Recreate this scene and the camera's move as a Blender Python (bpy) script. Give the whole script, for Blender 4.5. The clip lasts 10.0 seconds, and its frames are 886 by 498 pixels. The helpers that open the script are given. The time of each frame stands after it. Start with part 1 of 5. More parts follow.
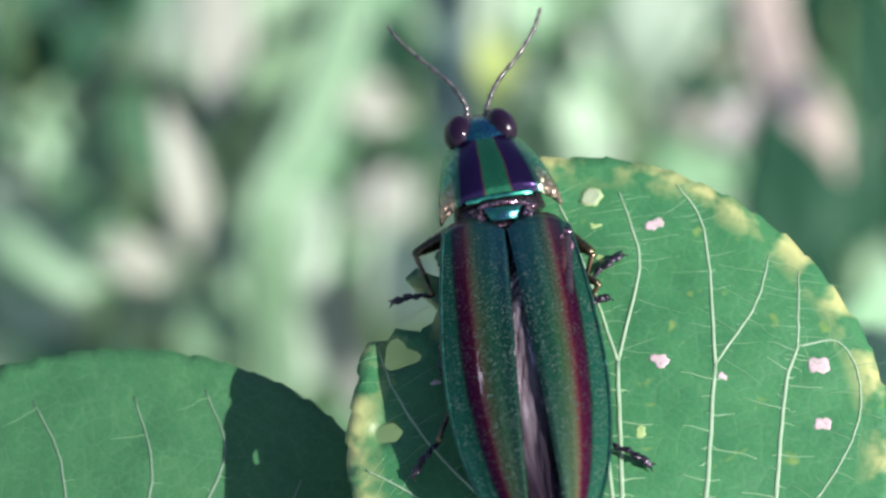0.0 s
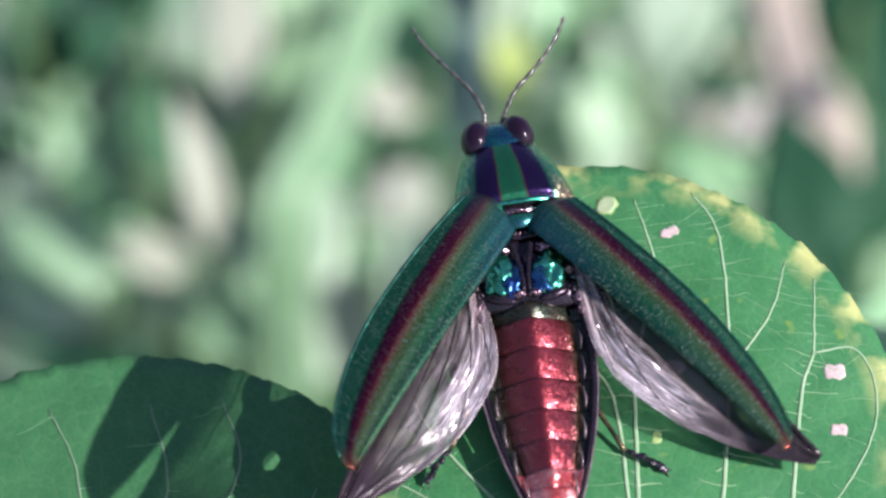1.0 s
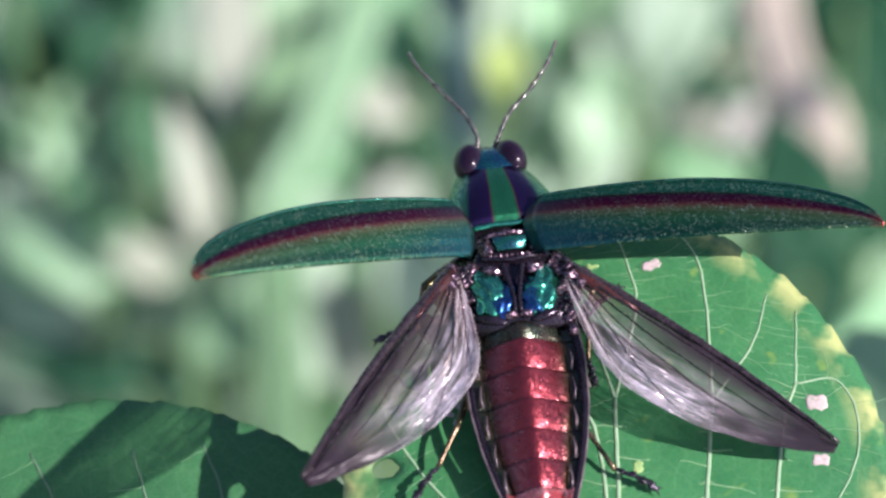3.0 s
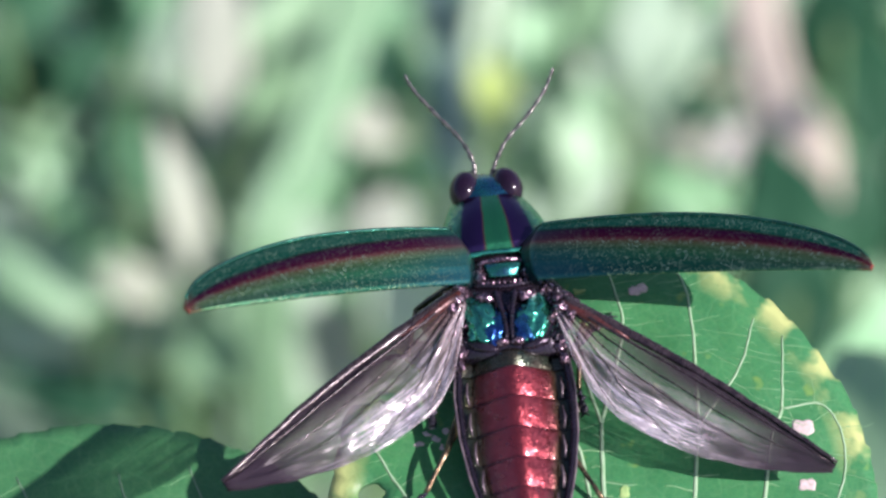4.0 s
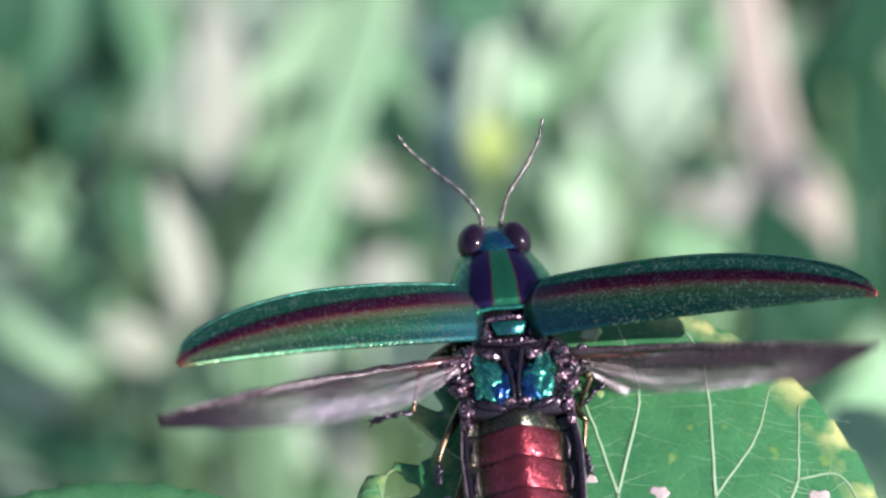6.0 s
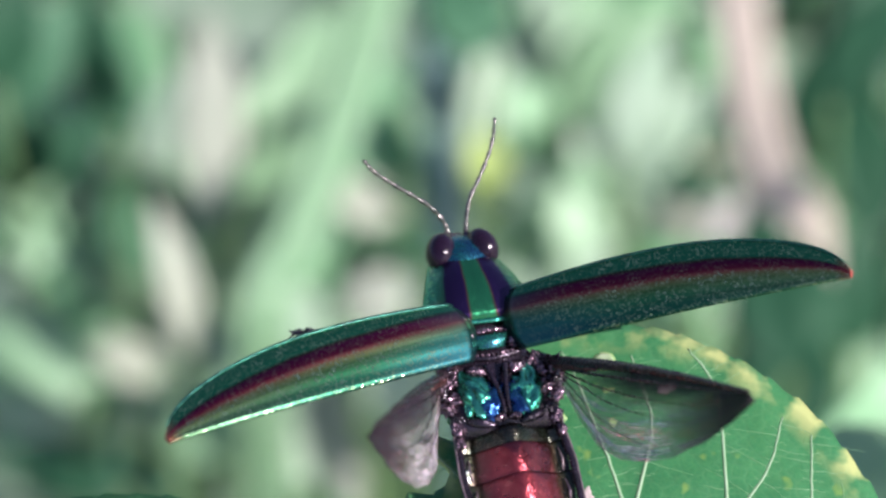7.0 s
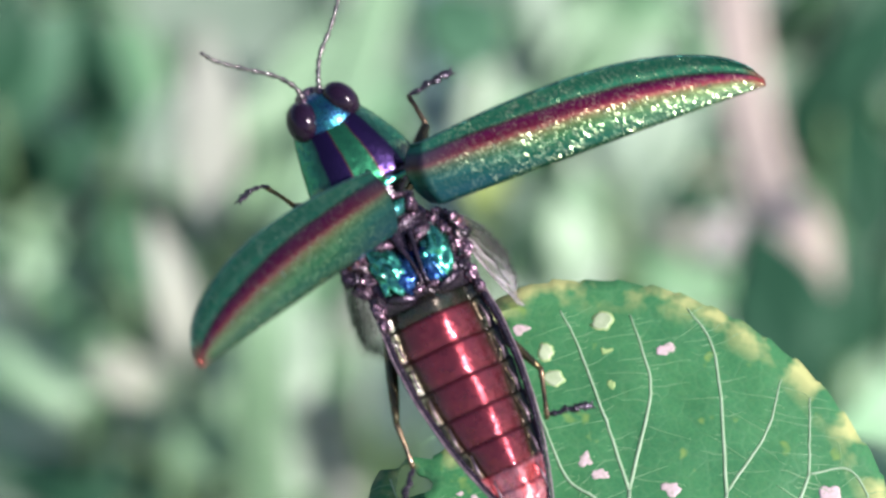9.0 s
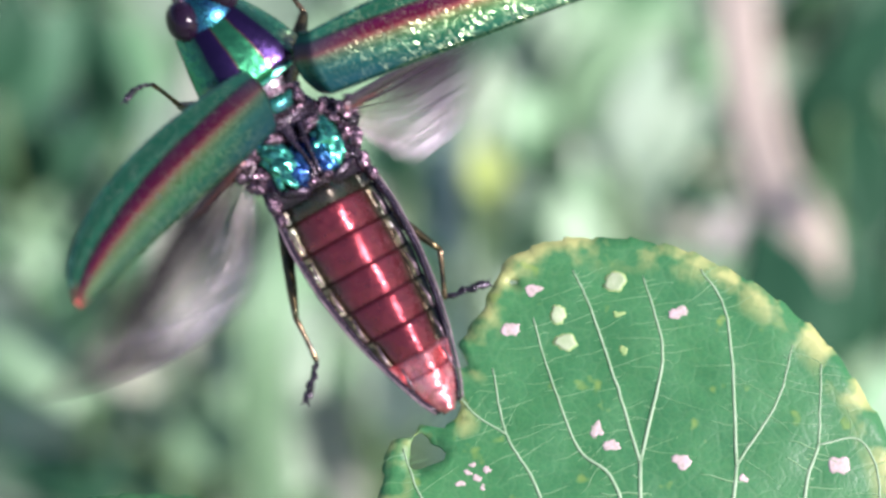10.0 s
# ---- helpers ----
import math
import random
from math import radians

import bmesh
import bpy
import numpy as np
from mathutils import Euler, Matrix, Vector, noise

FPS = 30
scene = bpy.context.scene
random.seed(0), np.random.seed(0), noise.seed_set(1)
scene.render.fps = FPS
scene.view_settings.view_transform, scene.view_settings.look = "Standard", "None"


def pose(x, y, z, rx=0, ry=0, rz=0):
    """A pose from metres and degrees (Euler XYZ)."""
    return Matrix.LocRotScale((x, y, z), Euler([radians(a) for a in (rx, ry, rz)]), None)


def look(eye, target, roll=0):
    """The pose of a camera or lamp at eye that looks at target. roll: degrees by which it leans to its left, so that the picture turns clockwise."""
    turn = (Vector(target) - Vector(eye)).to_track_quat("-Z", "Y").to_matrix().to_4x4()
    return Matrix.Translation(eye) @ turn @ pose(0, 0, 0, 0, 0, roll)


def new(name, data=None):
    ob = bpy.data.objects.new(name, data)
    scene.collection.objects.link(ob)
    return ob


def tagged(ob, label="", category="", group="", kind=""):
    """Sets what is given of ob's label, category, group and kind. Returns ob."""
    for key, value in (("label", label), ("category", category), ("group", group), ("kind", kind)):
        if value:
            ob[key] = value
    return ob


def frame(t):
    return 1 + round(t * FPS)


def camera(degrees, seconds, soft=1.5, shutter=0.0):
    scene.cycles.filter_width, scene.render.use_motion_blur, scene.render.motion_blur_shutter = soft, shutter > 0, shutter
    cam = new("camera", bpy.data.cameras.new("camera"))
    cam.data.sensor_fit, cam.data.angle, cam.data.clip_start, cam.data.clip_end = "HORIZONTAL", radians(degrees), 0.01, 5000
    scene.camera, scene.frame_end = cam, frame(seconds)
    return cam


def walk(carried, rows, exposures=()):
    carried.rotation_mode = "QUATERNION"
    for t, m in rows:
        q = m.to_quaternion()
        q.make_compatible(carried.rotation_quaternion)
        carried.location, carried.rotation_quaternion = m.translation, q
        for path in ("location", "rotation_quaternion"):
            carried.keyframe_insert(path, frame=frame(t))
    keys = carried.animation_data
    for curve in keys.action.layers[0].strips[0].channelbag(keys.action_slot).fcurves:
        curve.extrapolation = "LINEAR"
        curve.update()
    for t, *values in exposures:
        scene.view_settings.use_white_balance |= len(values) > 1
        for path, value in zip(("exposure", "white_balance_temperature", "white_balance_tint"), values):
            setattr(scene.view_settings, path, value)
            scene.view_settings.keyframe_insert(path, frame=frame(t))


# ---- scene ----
U = 0.12 / 2734.2   # one plan unit, about 0.044 mm

# ---- rows ----
CAMERA_ROWS = [
    (0, pose(0, 0, 1.4280, 50.000, 0, 0.000)),
    (0.5, pose(0, 0, 1.4280, 50.000, 0, 0.205)),
    (1, pose(0, 0, 1.4280, 49.949, 0, 0.359)),
    (1.5, pose(0, 0, 1.4280, 49.918, 0, 0.472)),
    (2, pose(0, 0, 1.4280, 49.908, 0, 0.452)),
    (2.5, pose(0, 0, 1.4280, 49.938, 0, 0.339)),
    (4, pose(0, 0, 1.4280, 50.431, 0, -0.062)),
    (4.5, pose(0, 0, 1.4280, 50.698, 0, -0.123)),
    (5, pose(0, 0, 1.4280, 50.965, 0, -0.123)),
    (5.5, pose(0, 0, 1.4280, 51.233, 0, -0.072)),
    (7, pose(0, 0, 1.4280, 51.808, 0, -0.185)),
    (7.5, pose(0, 0, 1.4280, 51.972, 0, -0.267)),
    (8, pose(0, 0, 1.4280, 52.085, 0, -0.308)),
    (8.5, pose(0, 0, 1.4280, 52.116, 0, -0.308)),
    (9, pose(0, 0, 1.4280, 52.075, 0, -0.247)),
    (9.5, pose(0, 0, 1.4280, 52.034, 0, -0.216)),
    (10, pose(0, 0, 1.4280, 51.982, 0, -0.175)),
]
BEETLE_ROWS = [
    (0, pose(0.004652, 0.189469, 1.272913, 19.82, -4.97, 4.19)),
    (0.5, pose(0.004983, 0.189234, 1.272610, 19.82, -4.97, 4.39)),
    (1, pose(0.004652, 0.188967, 1.272272, 19.77, -4.97, 4.55)),
    (1.5, pose(0.004632, 0.188811, 1.272070, 19.24, -4.97, 4.67)),
    (2, pose(0.004703, 0.188357, 1.271533, 18.73, -4.97, 4.65)),
    (2.5, pose(0.004504, 0.188230, 1.271399, 18.26, -4.97, 4.53)),
    (4, pose(0.004854, 0.187830, 1.270960, 18.32, -3.85, 3.13)),
    (4.5, pose(0.005056, 0.187721, 1.270819, 18.61, -3.48, 2.73)),
    (5, pose(0.005363, 0.187566, 1.270604, 18.88, -3.49, 2.71)),
    (5.5, pose(0.005546, 0.187725, 1.270762, 19.15, -3.51, 2.75)),
    (7, pose(0.004282, 0.187588, 1.271558, 25.47, 1.66, 14.66)),
    (7.5, pose(0.003216, 0.187050, 1.274042, 29.15, -0.45, 20.52)),
    (8, pose(0.001910, 0.187115, 1.277669, 32.43, -0.03, 24.34)),
    (8.5, pose(-0.000229, 0.187328, 1.281499, 34.42, -3.20, 26.18)),
    (9, pose(-0.003169, 0.188063, 1.285284, 36.30, -6.31, 28.06)),
    (9.5, pose(-0.006813, 0.189284, 1.289327, 38.16, -7.43, 30.79)),
    (10, pose(-0.011637, 0.190655, 1.292840, 38.91, -7.60, 33.98)),
]
FOREBODY_ROWS = [
    (0, pose(-0.000022, 0.000663, -0.000408, 2.47, 2.52, 6.09)),
    (0.5, pose(0.000024, 0.000736, -0.000363, 1.82, 2.91, 5.76)),
    (1, pose(0.000070, 0.000809, -0.000318, 1.17, 3.30, 5.44)),
    (1.5, pose(0.000088, 0.000819, -0.000314, 0.96, 4.59, 5.33)),
    (2, pose(0.000105, 0.000829, -0.000309, 0.76, 5.87, 5.22)),
    (2.5, pose(0.000124, 0.000839, -0.000305, 0.55, 7.15, 5.10)),
    (4, pose(-0.000064, 0.000760, -0.000360, 0.39, 3.67, 3.67)),
    (4.5, pose(0.000048, 0.000829, -0.000314, 0.35, 4.77, 4.64)),
    (5, pose(0.000160, 0.000897, -0.000267, 0.30, 5.88, 5.61)),
    (5.5, pose(0.000123, 0.000867, -0.000277, 0.56, 4.63, 4.16)),
    (7, pose(0.000013, 0.000773, -0.000308, 1.33, 0.88, -0.19)),
    (7.5, pose(0.000210, 0.000511, -0.000292, 6.68, -2.00, 1.45)),
    (8, pose(0.000282, 0.000559, -0.000178, 5.12, -3.00, 6.61)),
    (8.5, pose(0.000093, 0.000509, -0.000269, 11.60, -4.00, 8.50)),
    (9, pose(-0.000138, 0.000900, -0.000286, 9.76, -5.00, 7.35)),
    (9.5, pose(0.000006, 0.000790, -0.000207, 10.83, -6.00, 9.71)),
    (10, pose(0.000006, 0.000790, -0.000207, 10.83, -6.00, 9.71)),
]
ELYTRON_LEFT_ROWS = [
    (0, pose(-0.001584, -0.001577, -0.000284, -3.00, 12.00, -2.70)),
    (0.5, pose(-0.002408, -0.001536, -0.000110, -7.00, 18.00, -15.50)),
    (1, pose(-0.001493, 0.000103, 0.000047, -15.00, 28.00, -40.00)),
    (1.5, pose(-0.001664, 0.000064, 0.000098, -20.87, 19.53, -53.93)),
    (2, pose(-0.002620, 0.000085, 0.000337, -32.35, 15.51, -65.91)),
    (2.5, pose(-0.003548, 0.000200, 0.000637, -40.94, 20.74, -83.83)),
    (4, pose(-0.003059, 0.000171, 0.000158, -35.45, 19.92, -80.71)),
    (4.5, pose(-0.002667, 0.000163, 0.000170, -35.64, 20.02, -82.95)),
    (5, pose(-0.003150, 0.000332, 0.000310, -37.15, 20.26, -83.28)),
    (5.5, pose(-0.003127, 0.000321, 0.000266, -35.67, 19.54, -83.56)),
    (7, pose(-0.002206, -0.000241, 0.000409, -14.93, 17.26, -82.37)),
    (7.5, pose(-0.001752, -0.000482, 0.000973, -12.06, 18.00, -84.18)),
    (8, pose(-0.001681, -0.000676, 0.001233, -19.03, 24.00, -86.73)),
    (8.5, pose(-0.001156, 0.000044, 0.001396, -34.08, 36.22, -95.52)),
    (9, pose(-0.000849, -0.000415, 0.001603, -39.31, 26.82, -93.26)),
    (9.5, pose(-0.001632, -0.000344, 0.001514, -38.17, 30.41, -95.41)),
    (10, pose(-0.001996, -0.000333, 0.001814, -32.29, 28.86, -89.86)),
]
ELYTRON_RIGHT_ROWS = [
    (0, pose(0.001676, -0.001574, -0.000282, -3.00, 0.00, 4.20)),
    (0.5, pose(0.001932, -0.001527, -0.000149, -5.00, -5.00, 16.00)),
    (1, pose(0.002041, -0.000498, -0.000011, 2.00, 1.00, 40.00)),
    (1.5, pose(0.001546, 0.000193, 0.000012, 4.78, -8.04, 62.80)),
    (2, pose(0.002858, 0.000135, 0.000212, -8.24, -13.18, 79.44)),
    (2.5, pose(0.002458, 0.000155, 0.000183, -6.61, -14.11, 86.68)),
    (4, pose(0.002676, 0.000005, 0.000134, -16.17, -15.88, 82.10)),
    (4.5, pose(0.002477, 0.000024, 0.000081, -13.48, -13.23, 84.70)),
    (5, pose(0.002506, 0.000200, 0.000197, -12.93, -14.59, 85.72)),
    (5.5, pose(0.002438, 0.000169, 0.000147, -14.03, -13.79, 86.28)),
    (7, pose(0.002494, 0.000332, 0.000219, -33.31, -20.72, 93.31)),
    (7.5, pose(0.002693, 0.000299, -0.000128, -28.94, -21.23, 92.76)),
    (8, pose(0.003684, 0.000111, 0.000306, -27.13, -17.03, 94.11)),
    (8.5, pose(0.003872, 0.000283, 0.001036, -18.46, -22.43, 92.62)),
    (9, pose(0.003420, 0.000277, 0.001078, -17.62, -32.31, 93.34)),
    (9.5, pose(0.003231, 0.000133, 0.000900, -17.34, -29.40, 91.51)),
    (10, pose(0.003560, 0.000213, 0.001143, -18.80, -30.13, 89.83)),
]
HINDWING_LEFT_ROWS = [
    (0, pose(-0.004433, -0.002546, -0.000700, -5.50, -4.00, 9.00)),
    (0.5, pose(-0.004433, -0.002546, -0.000700, -5.50, 0.00, -10.00)),
    (1, pose(-0.0046, -0.0024, -0.0010, -12.00, 10.00, -29.00)),
    (1.5, pose(-0.004367, -0.003834, -0.000686, -25.83, 15.60, -34.35)),
    (2, pose(-0.005144, -0.003043, 0.000292, -25.72, 11.99, -29.67)),
    (2.5, pose(-0.005145, -0.002829, 0.000353, -24.61, 8.66, -27.70)),
    (4, pose(-0.003647, -0.001983, -0.000221, -10.44, 1.49, -49.25)),
    (4.5, pose(-0.003898, -0.001980, -0.000276, -11.55, 7.09, -49.56)),
    (5, pose(-0.003378, -0.002698, -0.000179, -3.22, -4.04, -59.35)),
    (5.5, pose(-0.003511, -0.002809, 0.000176, -4.50, -3.00, -59.00)),
]
HINDWING_RIGHT_ROWS = [
    (0, pose(0.004433, -0.002546, -0.000500, -5.50, 6.00, -8.00)),
    (0.5, pose(0.004433, -0.002546, -0.000600, -5.00, 1.00, 9.33)),
    (1, pose(0.004608, -0.002853, -0.000571, 2.00, 3.00, 40.00)),
    (1.5, pose(0.004750, -0.002868, -0.000585, 3.66, 2.52, 45.55)),
    (2, pose(0.004674, -0.003020, -0.000165, 1.35, 9.54, 47.11)),
    (2.5, pose(0.004582, -0.002973, -0.000461, 1.36, 11.99, 48.10)),
    (4, pose(0.004214, -0.003232, -0.000491, -0.66, 4.75, 51.62)),
    (4.5, pose(0.004196, -0.003637, -0.000475, -1.83, 9.39, 54.28)),
    (5, pose(0.003692, -0.003244, -0.000359, -2.90, 16.17, 55.30)),
    (5.5, pose(0.004038, -0.003248, -0.000351, -1.20, 7.00, 53.60)),
]
LEAF_ROWS = [
    (0, pose(0.016700, 0.192046, 1.269361, 21.00, -0.00, 0.00)),
    (0.5, pose(0.016905, 0.191878, 1.269087, 20.17, -0.00, 0.21)),
    (1, pose(0.016703, 0.191610, 1.268710, 19.52, -0.00, 0.36)),
    (1.5, pose(0.016194, 0.191326, 1.268334, 19.49, -0.00, 0.47)),
    (2, pose(0.016087, 0.190916, 1.267856, 18.68, -0.00, 0.45)),
    (2.5, pose(0.015975, 0.190421, 1.267309, 17.18, -0.00, 0.34)),
    (4, pose(0.015609, 0.189919, 1.266818, 17.30, -0.00, -0.06)),
    (4.5, pose(0.015724, 0.189718, 1.266565, 17.02, -0.00, -0.12)),
    (5, pose(0.015946, 0.189484, 1.266237, 16.74, -0.00, -0.12)),
    (5.5, pose(0.016178, 0.189494, 1.266182, 17.19, -0.00, -0.07)),
    (7, pose(0.018292, 0.188890, 1.265321, 18.49, -0.00, -0.18)),
    (7.5, pose(0.018295, 0.188891, 1.265300, 19.22, -0.00, -0.27)),
    (8, pose(0.018254, 0.189364, 1.265885, 20.28, -0.00, -0.31)),
    (8.5, pose(0.018170, 0.190356, 1.267150, 20.31, -0.00, -0.31)),
    (9, pose(0.018417, 0.191521, 1.268633, 23.92, -0.00, -0.25)),
    (9.5, pose(0.018898, 0.192485, 1.269869, 30.12, -0.00, -0.22)),
    (10, pose(0.019164, 0.193071, 1.270611, 34.93, -0.00, -0.17)),
]
SHADED_LEAF_ROWS = [
    (0, pose(-0.021780, 0.190895, 1.256723, 20.03, -2.82, -1.03)),
    (0.5, pose(-0.021545, 0.190642, 1.256512, 20.03, -2.82, -0.82)),
    (1, pose(-0.021733, 0.190195, 1.256060, 19.97, -2.82, -0.66)),
    (1.5, pose(-0.022149, 0.189526, 1.255325, 19.94, -2.82, -0.55)),
    (2, pose(-0.022351, 0.188820, 1.254482, 19.93, -2.82, -0.57)),
    (2.5, pose(-0.022481, 0.188363, 1.253880, 19.96, -2.82, -0.68)),
    (4, pose(-0.022910, 0.188252, 1.253383, 20.46, -2.81, -1.11)),
    (4.5, pose(-0.022800, 0.188361, 1.253374, 20.72, -2.81, -1.18)),
    (5, pose(-0.022570, 0.188305, 1.253182, 20.99, -2.80, -1.20)),
    (5.5, pose(-0.022325, 0.188291, 1.253059, 21.26, -2.80, -1.16)),
    (7, pose(-0.020711, 0.188941, 1.253513, 21.83, -2.79, -1.30)),
    (7.5, pose(-0.020255, 0.189186, 1.253693, 22.00, -2.78, -1.39)),
    (8, pose(-0.020210, 0.189431, 1.253921, 22.11, -2.78, -1.44)),
    (8.5, pose(-0.020302, 0.189413, 1.253878, 22.14, -2.78, -1.44)),
    (9, pose(-0.020047, 0.189320, 1.253815, 22.10, -2.78, -1.37)),
    (9.5, pose(-0.019551, 0.189352, 1.253897, 22.06, -2.78, -1.34)),
    (10, pose(-0.019273, 0.189463, 1.254089, 22.01, -2.78, -1.30)),
]
ANTENNA_LEFT_ROWS = [
    (0, pose(-0.000746, 0.009480, -0.002194, -9.67, 0.00, 2.11)),
    (0.5, pose(-0.000746, 0.009480, -0.002194, -6.37, 0.00, 1.67)),
    (1, pose(-0.000746, 0.009480, -0.002194, -10.97, 0.00, -2.19)),
    (1.5, pose(-0.000746, 0.009480, -0.002194, -11.38, 0.00, -4.72)),
    (2, pose(-0.000746, 0.009480, -0.002194, -7.97, 0.00, -4.10)),
    (2.5, pose(-0.000746, 0.009480, -0.002194, -15.26, 0.00, -3.15)),
    (4, pose(-0.000746, 0.009480, -0.002194, -5.33, 0.00, 0.17)),
    (4.5, pose(-0.000746, 0.009480, -0.002194, -10.38, 0.00, -0.46)),
    (5, pose(-0.000746, 0.009480, -0.002194, -9.22, 0.00, 1.45)),
    (5.5, pose(-0.000746, 0.009480, -0.002194, -9.29, 0.00, 5.91)),
    (7, pose(-0.000746, 0.009480, -0.002194, 18.17, 0.00, 22.51)),
    (7.5, pose(-0.000746, 0.009480, -0.002194, 12.00, 0.00, 17.94)),
    (8, pose(-0.000746, 0.009480, -0.002194, 10.27, 0.00, 15.02)),
    (8.5, pose(-0.000746, 0.009480, -0.002194, 13.25, 0.00, 6.88)),
    (9, pose(-0.000746, 0.009480, -0.002194, 9.59, 0.00, 11.30)),
    (9.5, pose(-0.000746, 0.009480, -0.002194, 17.24, 0.00, 7.85)),
    (10, pose(-0.000746, 0.009480, -0.002194, 16.56, 0.00, 14.71)),
]
ANTENNA_RIGHT_ROWS = [
    (0, pose(0.000746, 0.009480, -0.002194, -6.93, 0.00, 1.96)),
    (0.5, pose(0.000746, 0.009480, -0.002194, -3.79, 0.00, 1.75)),
    (1, pose(0.000746, 0.009480, -0.002194, -1.95, 0.00, -0.28)),
    (1.5, pose(0.000746, 0.009480, -0.002194, 3.15, 0.00, -2.11)),
    (2, pose(0.000746, 0.009480, -0.002194, 15.37, 0.00, 2.50)),
    (2.5, pose(0.000746, 0.009480, -0.002194, 6.66, 0.00, 3.16)),
    (4, pose(0.000746, 0.009480, -0.002194, 3.65, 0.00, 4.14)),
    (4.5, pose(0.000746, 0.009480, -0.002194, -1.20, 0.00, 3.17)),
    (5, pose(0.000746, 0.009480, -0.002194, 0.32, 0.00, 5.55)),
    (5.5, pose(0.000746, 0.009480, -0.002194, -9.19, 0.00, 10.28)),
    (7, pose(0.000746, 0.009480, -0.002194, -8.06, 0.00, 16.82)),
    (7.5, pose(0.000746, 0.009480, -0.002194, -21.62, 0.00, 13.32)),
    (8, pose(0.000746, 0.009480, -0.002194, -39.49, 0.00, 6.02)),
    (8.5, pose(0.000746, 0.009480, -0.002194, -38.62, 0.00, 5.97)),
    (9, pose(0.000746, 0.009480, -0.002194, -40.61, 0.00, -2.10)),
    (9.5, pose(0.000746, 0.009480, -0.002194, -62.96, 0.00, -4.76)),
    (10, pose(0.000746, 0.009480, -0.002194, -70.71, 0.00, -4.68)),
]
# the three stations of the wing stroke: raised, middle, lowered
STROKE = {
    "left": (pose(-0.0044, -0.0026, -0.0005, -70.0, 30.0, -90.0), pose(-0.0044, -0.0026, -0.0005, -20.0, 8.0, -79.0), pose(-0.0044, -0.0026, -0.0005, 95.0, -10.0, -68.0)),
    "right": (pose(0.0044, -0.0026, -0.0005, -70.0, -30.0, 80.0), pose(0.0044, -0.0026, -0.0005, 6.0, -38.0, 83.0), pose(0.0044, -0.0026, -0.0005, 62.0, 2.0, 92.0)),
}


def beat(side):
    """The wing stroke from 6 s on, key by key: one stroke in about twelve film frames, the wing turned on edge as it rises."""
    raised, middle, lowered = STROKE[side]
    edge = middle @ pose(0, 0, 0, 0, -60 if side == "right" else -85, 0)
    rows = []
    for k in range(180, 301):
        t = k / 30
        phase = 2 * math.pi * float(np.interp(t, (6.0, 8.6, 9.0, 9.5, 10.0), (-2.5, 4.0, 5.5, 6.75, 8.34)))
        swing = math.cos(phase)
        swing *= min(1.0, (t - 5.7) / 1.0) if swing > 0 else min(1.0, max(0.0, (t - 6.3) / 0.9))
        station = middle.lerp(edge, 0.5 - 0.5 * math.sin(phase))
        rows.append((t, station.lerp(raised, swing) if swing > 0 else station.lerp(lowered, -swing)))
    return rows


# ---- end of rows ----
cam = camera(16.0, 10.0, soft=2.6, shutter=0.5)
cam.data.dof.use_dof = True
cam.data.dof.focus_distance = 0.2436
cam.data.dof.aperture_fstop = 30.0
walk(cam, CAMERA_ROWS, exposures=[(0.0, 0.82, 6300, 28), (1.5, 0.79, 6300, 28), (4.0, 0.86, 6300, 28), (5.5, 0.86, 6300, 28), (7.0, 0.77, 6300, 27), (8.5, 0.76, 6300, 30), (10.0, 0.83, 6300, 33)])

# ---------------------------------------------------------------- light
SUN_DIRECTION = Vector((0.70, -0.43, 0.567)).normalized()
world = bpy.data.worlds.new("sky")
scene.world = world
world.use_nodes = True
wn = world.node_tree.nodes
sky = wn.new("ShaderNodeTexSky")
sky.sky_type = "NISHITA"
sky.sun_disc = False
sky.sun_elevation = math.asin(SUN_DIRECTION.z)
sky.sun_rotation = math.atan2(SUN_DIRECTION.x, SUN_DIRECTION.y)
world.node_tree.links.new(sky.outputs[0], wn["Background"].inputs[0])
wn["Background"].inputs[1].default_value = 0.085
sun = new("sun", bpy.data.lights.new("sun", "SUN"))
sun.data.energy = 4.8
sun.data.angle = radians(0.6)
sun.data.color = (1.0, 0.95, 0.88)
sun.matrix_world = look(SUN_DIRECTION * 5, (0, 0, 0))


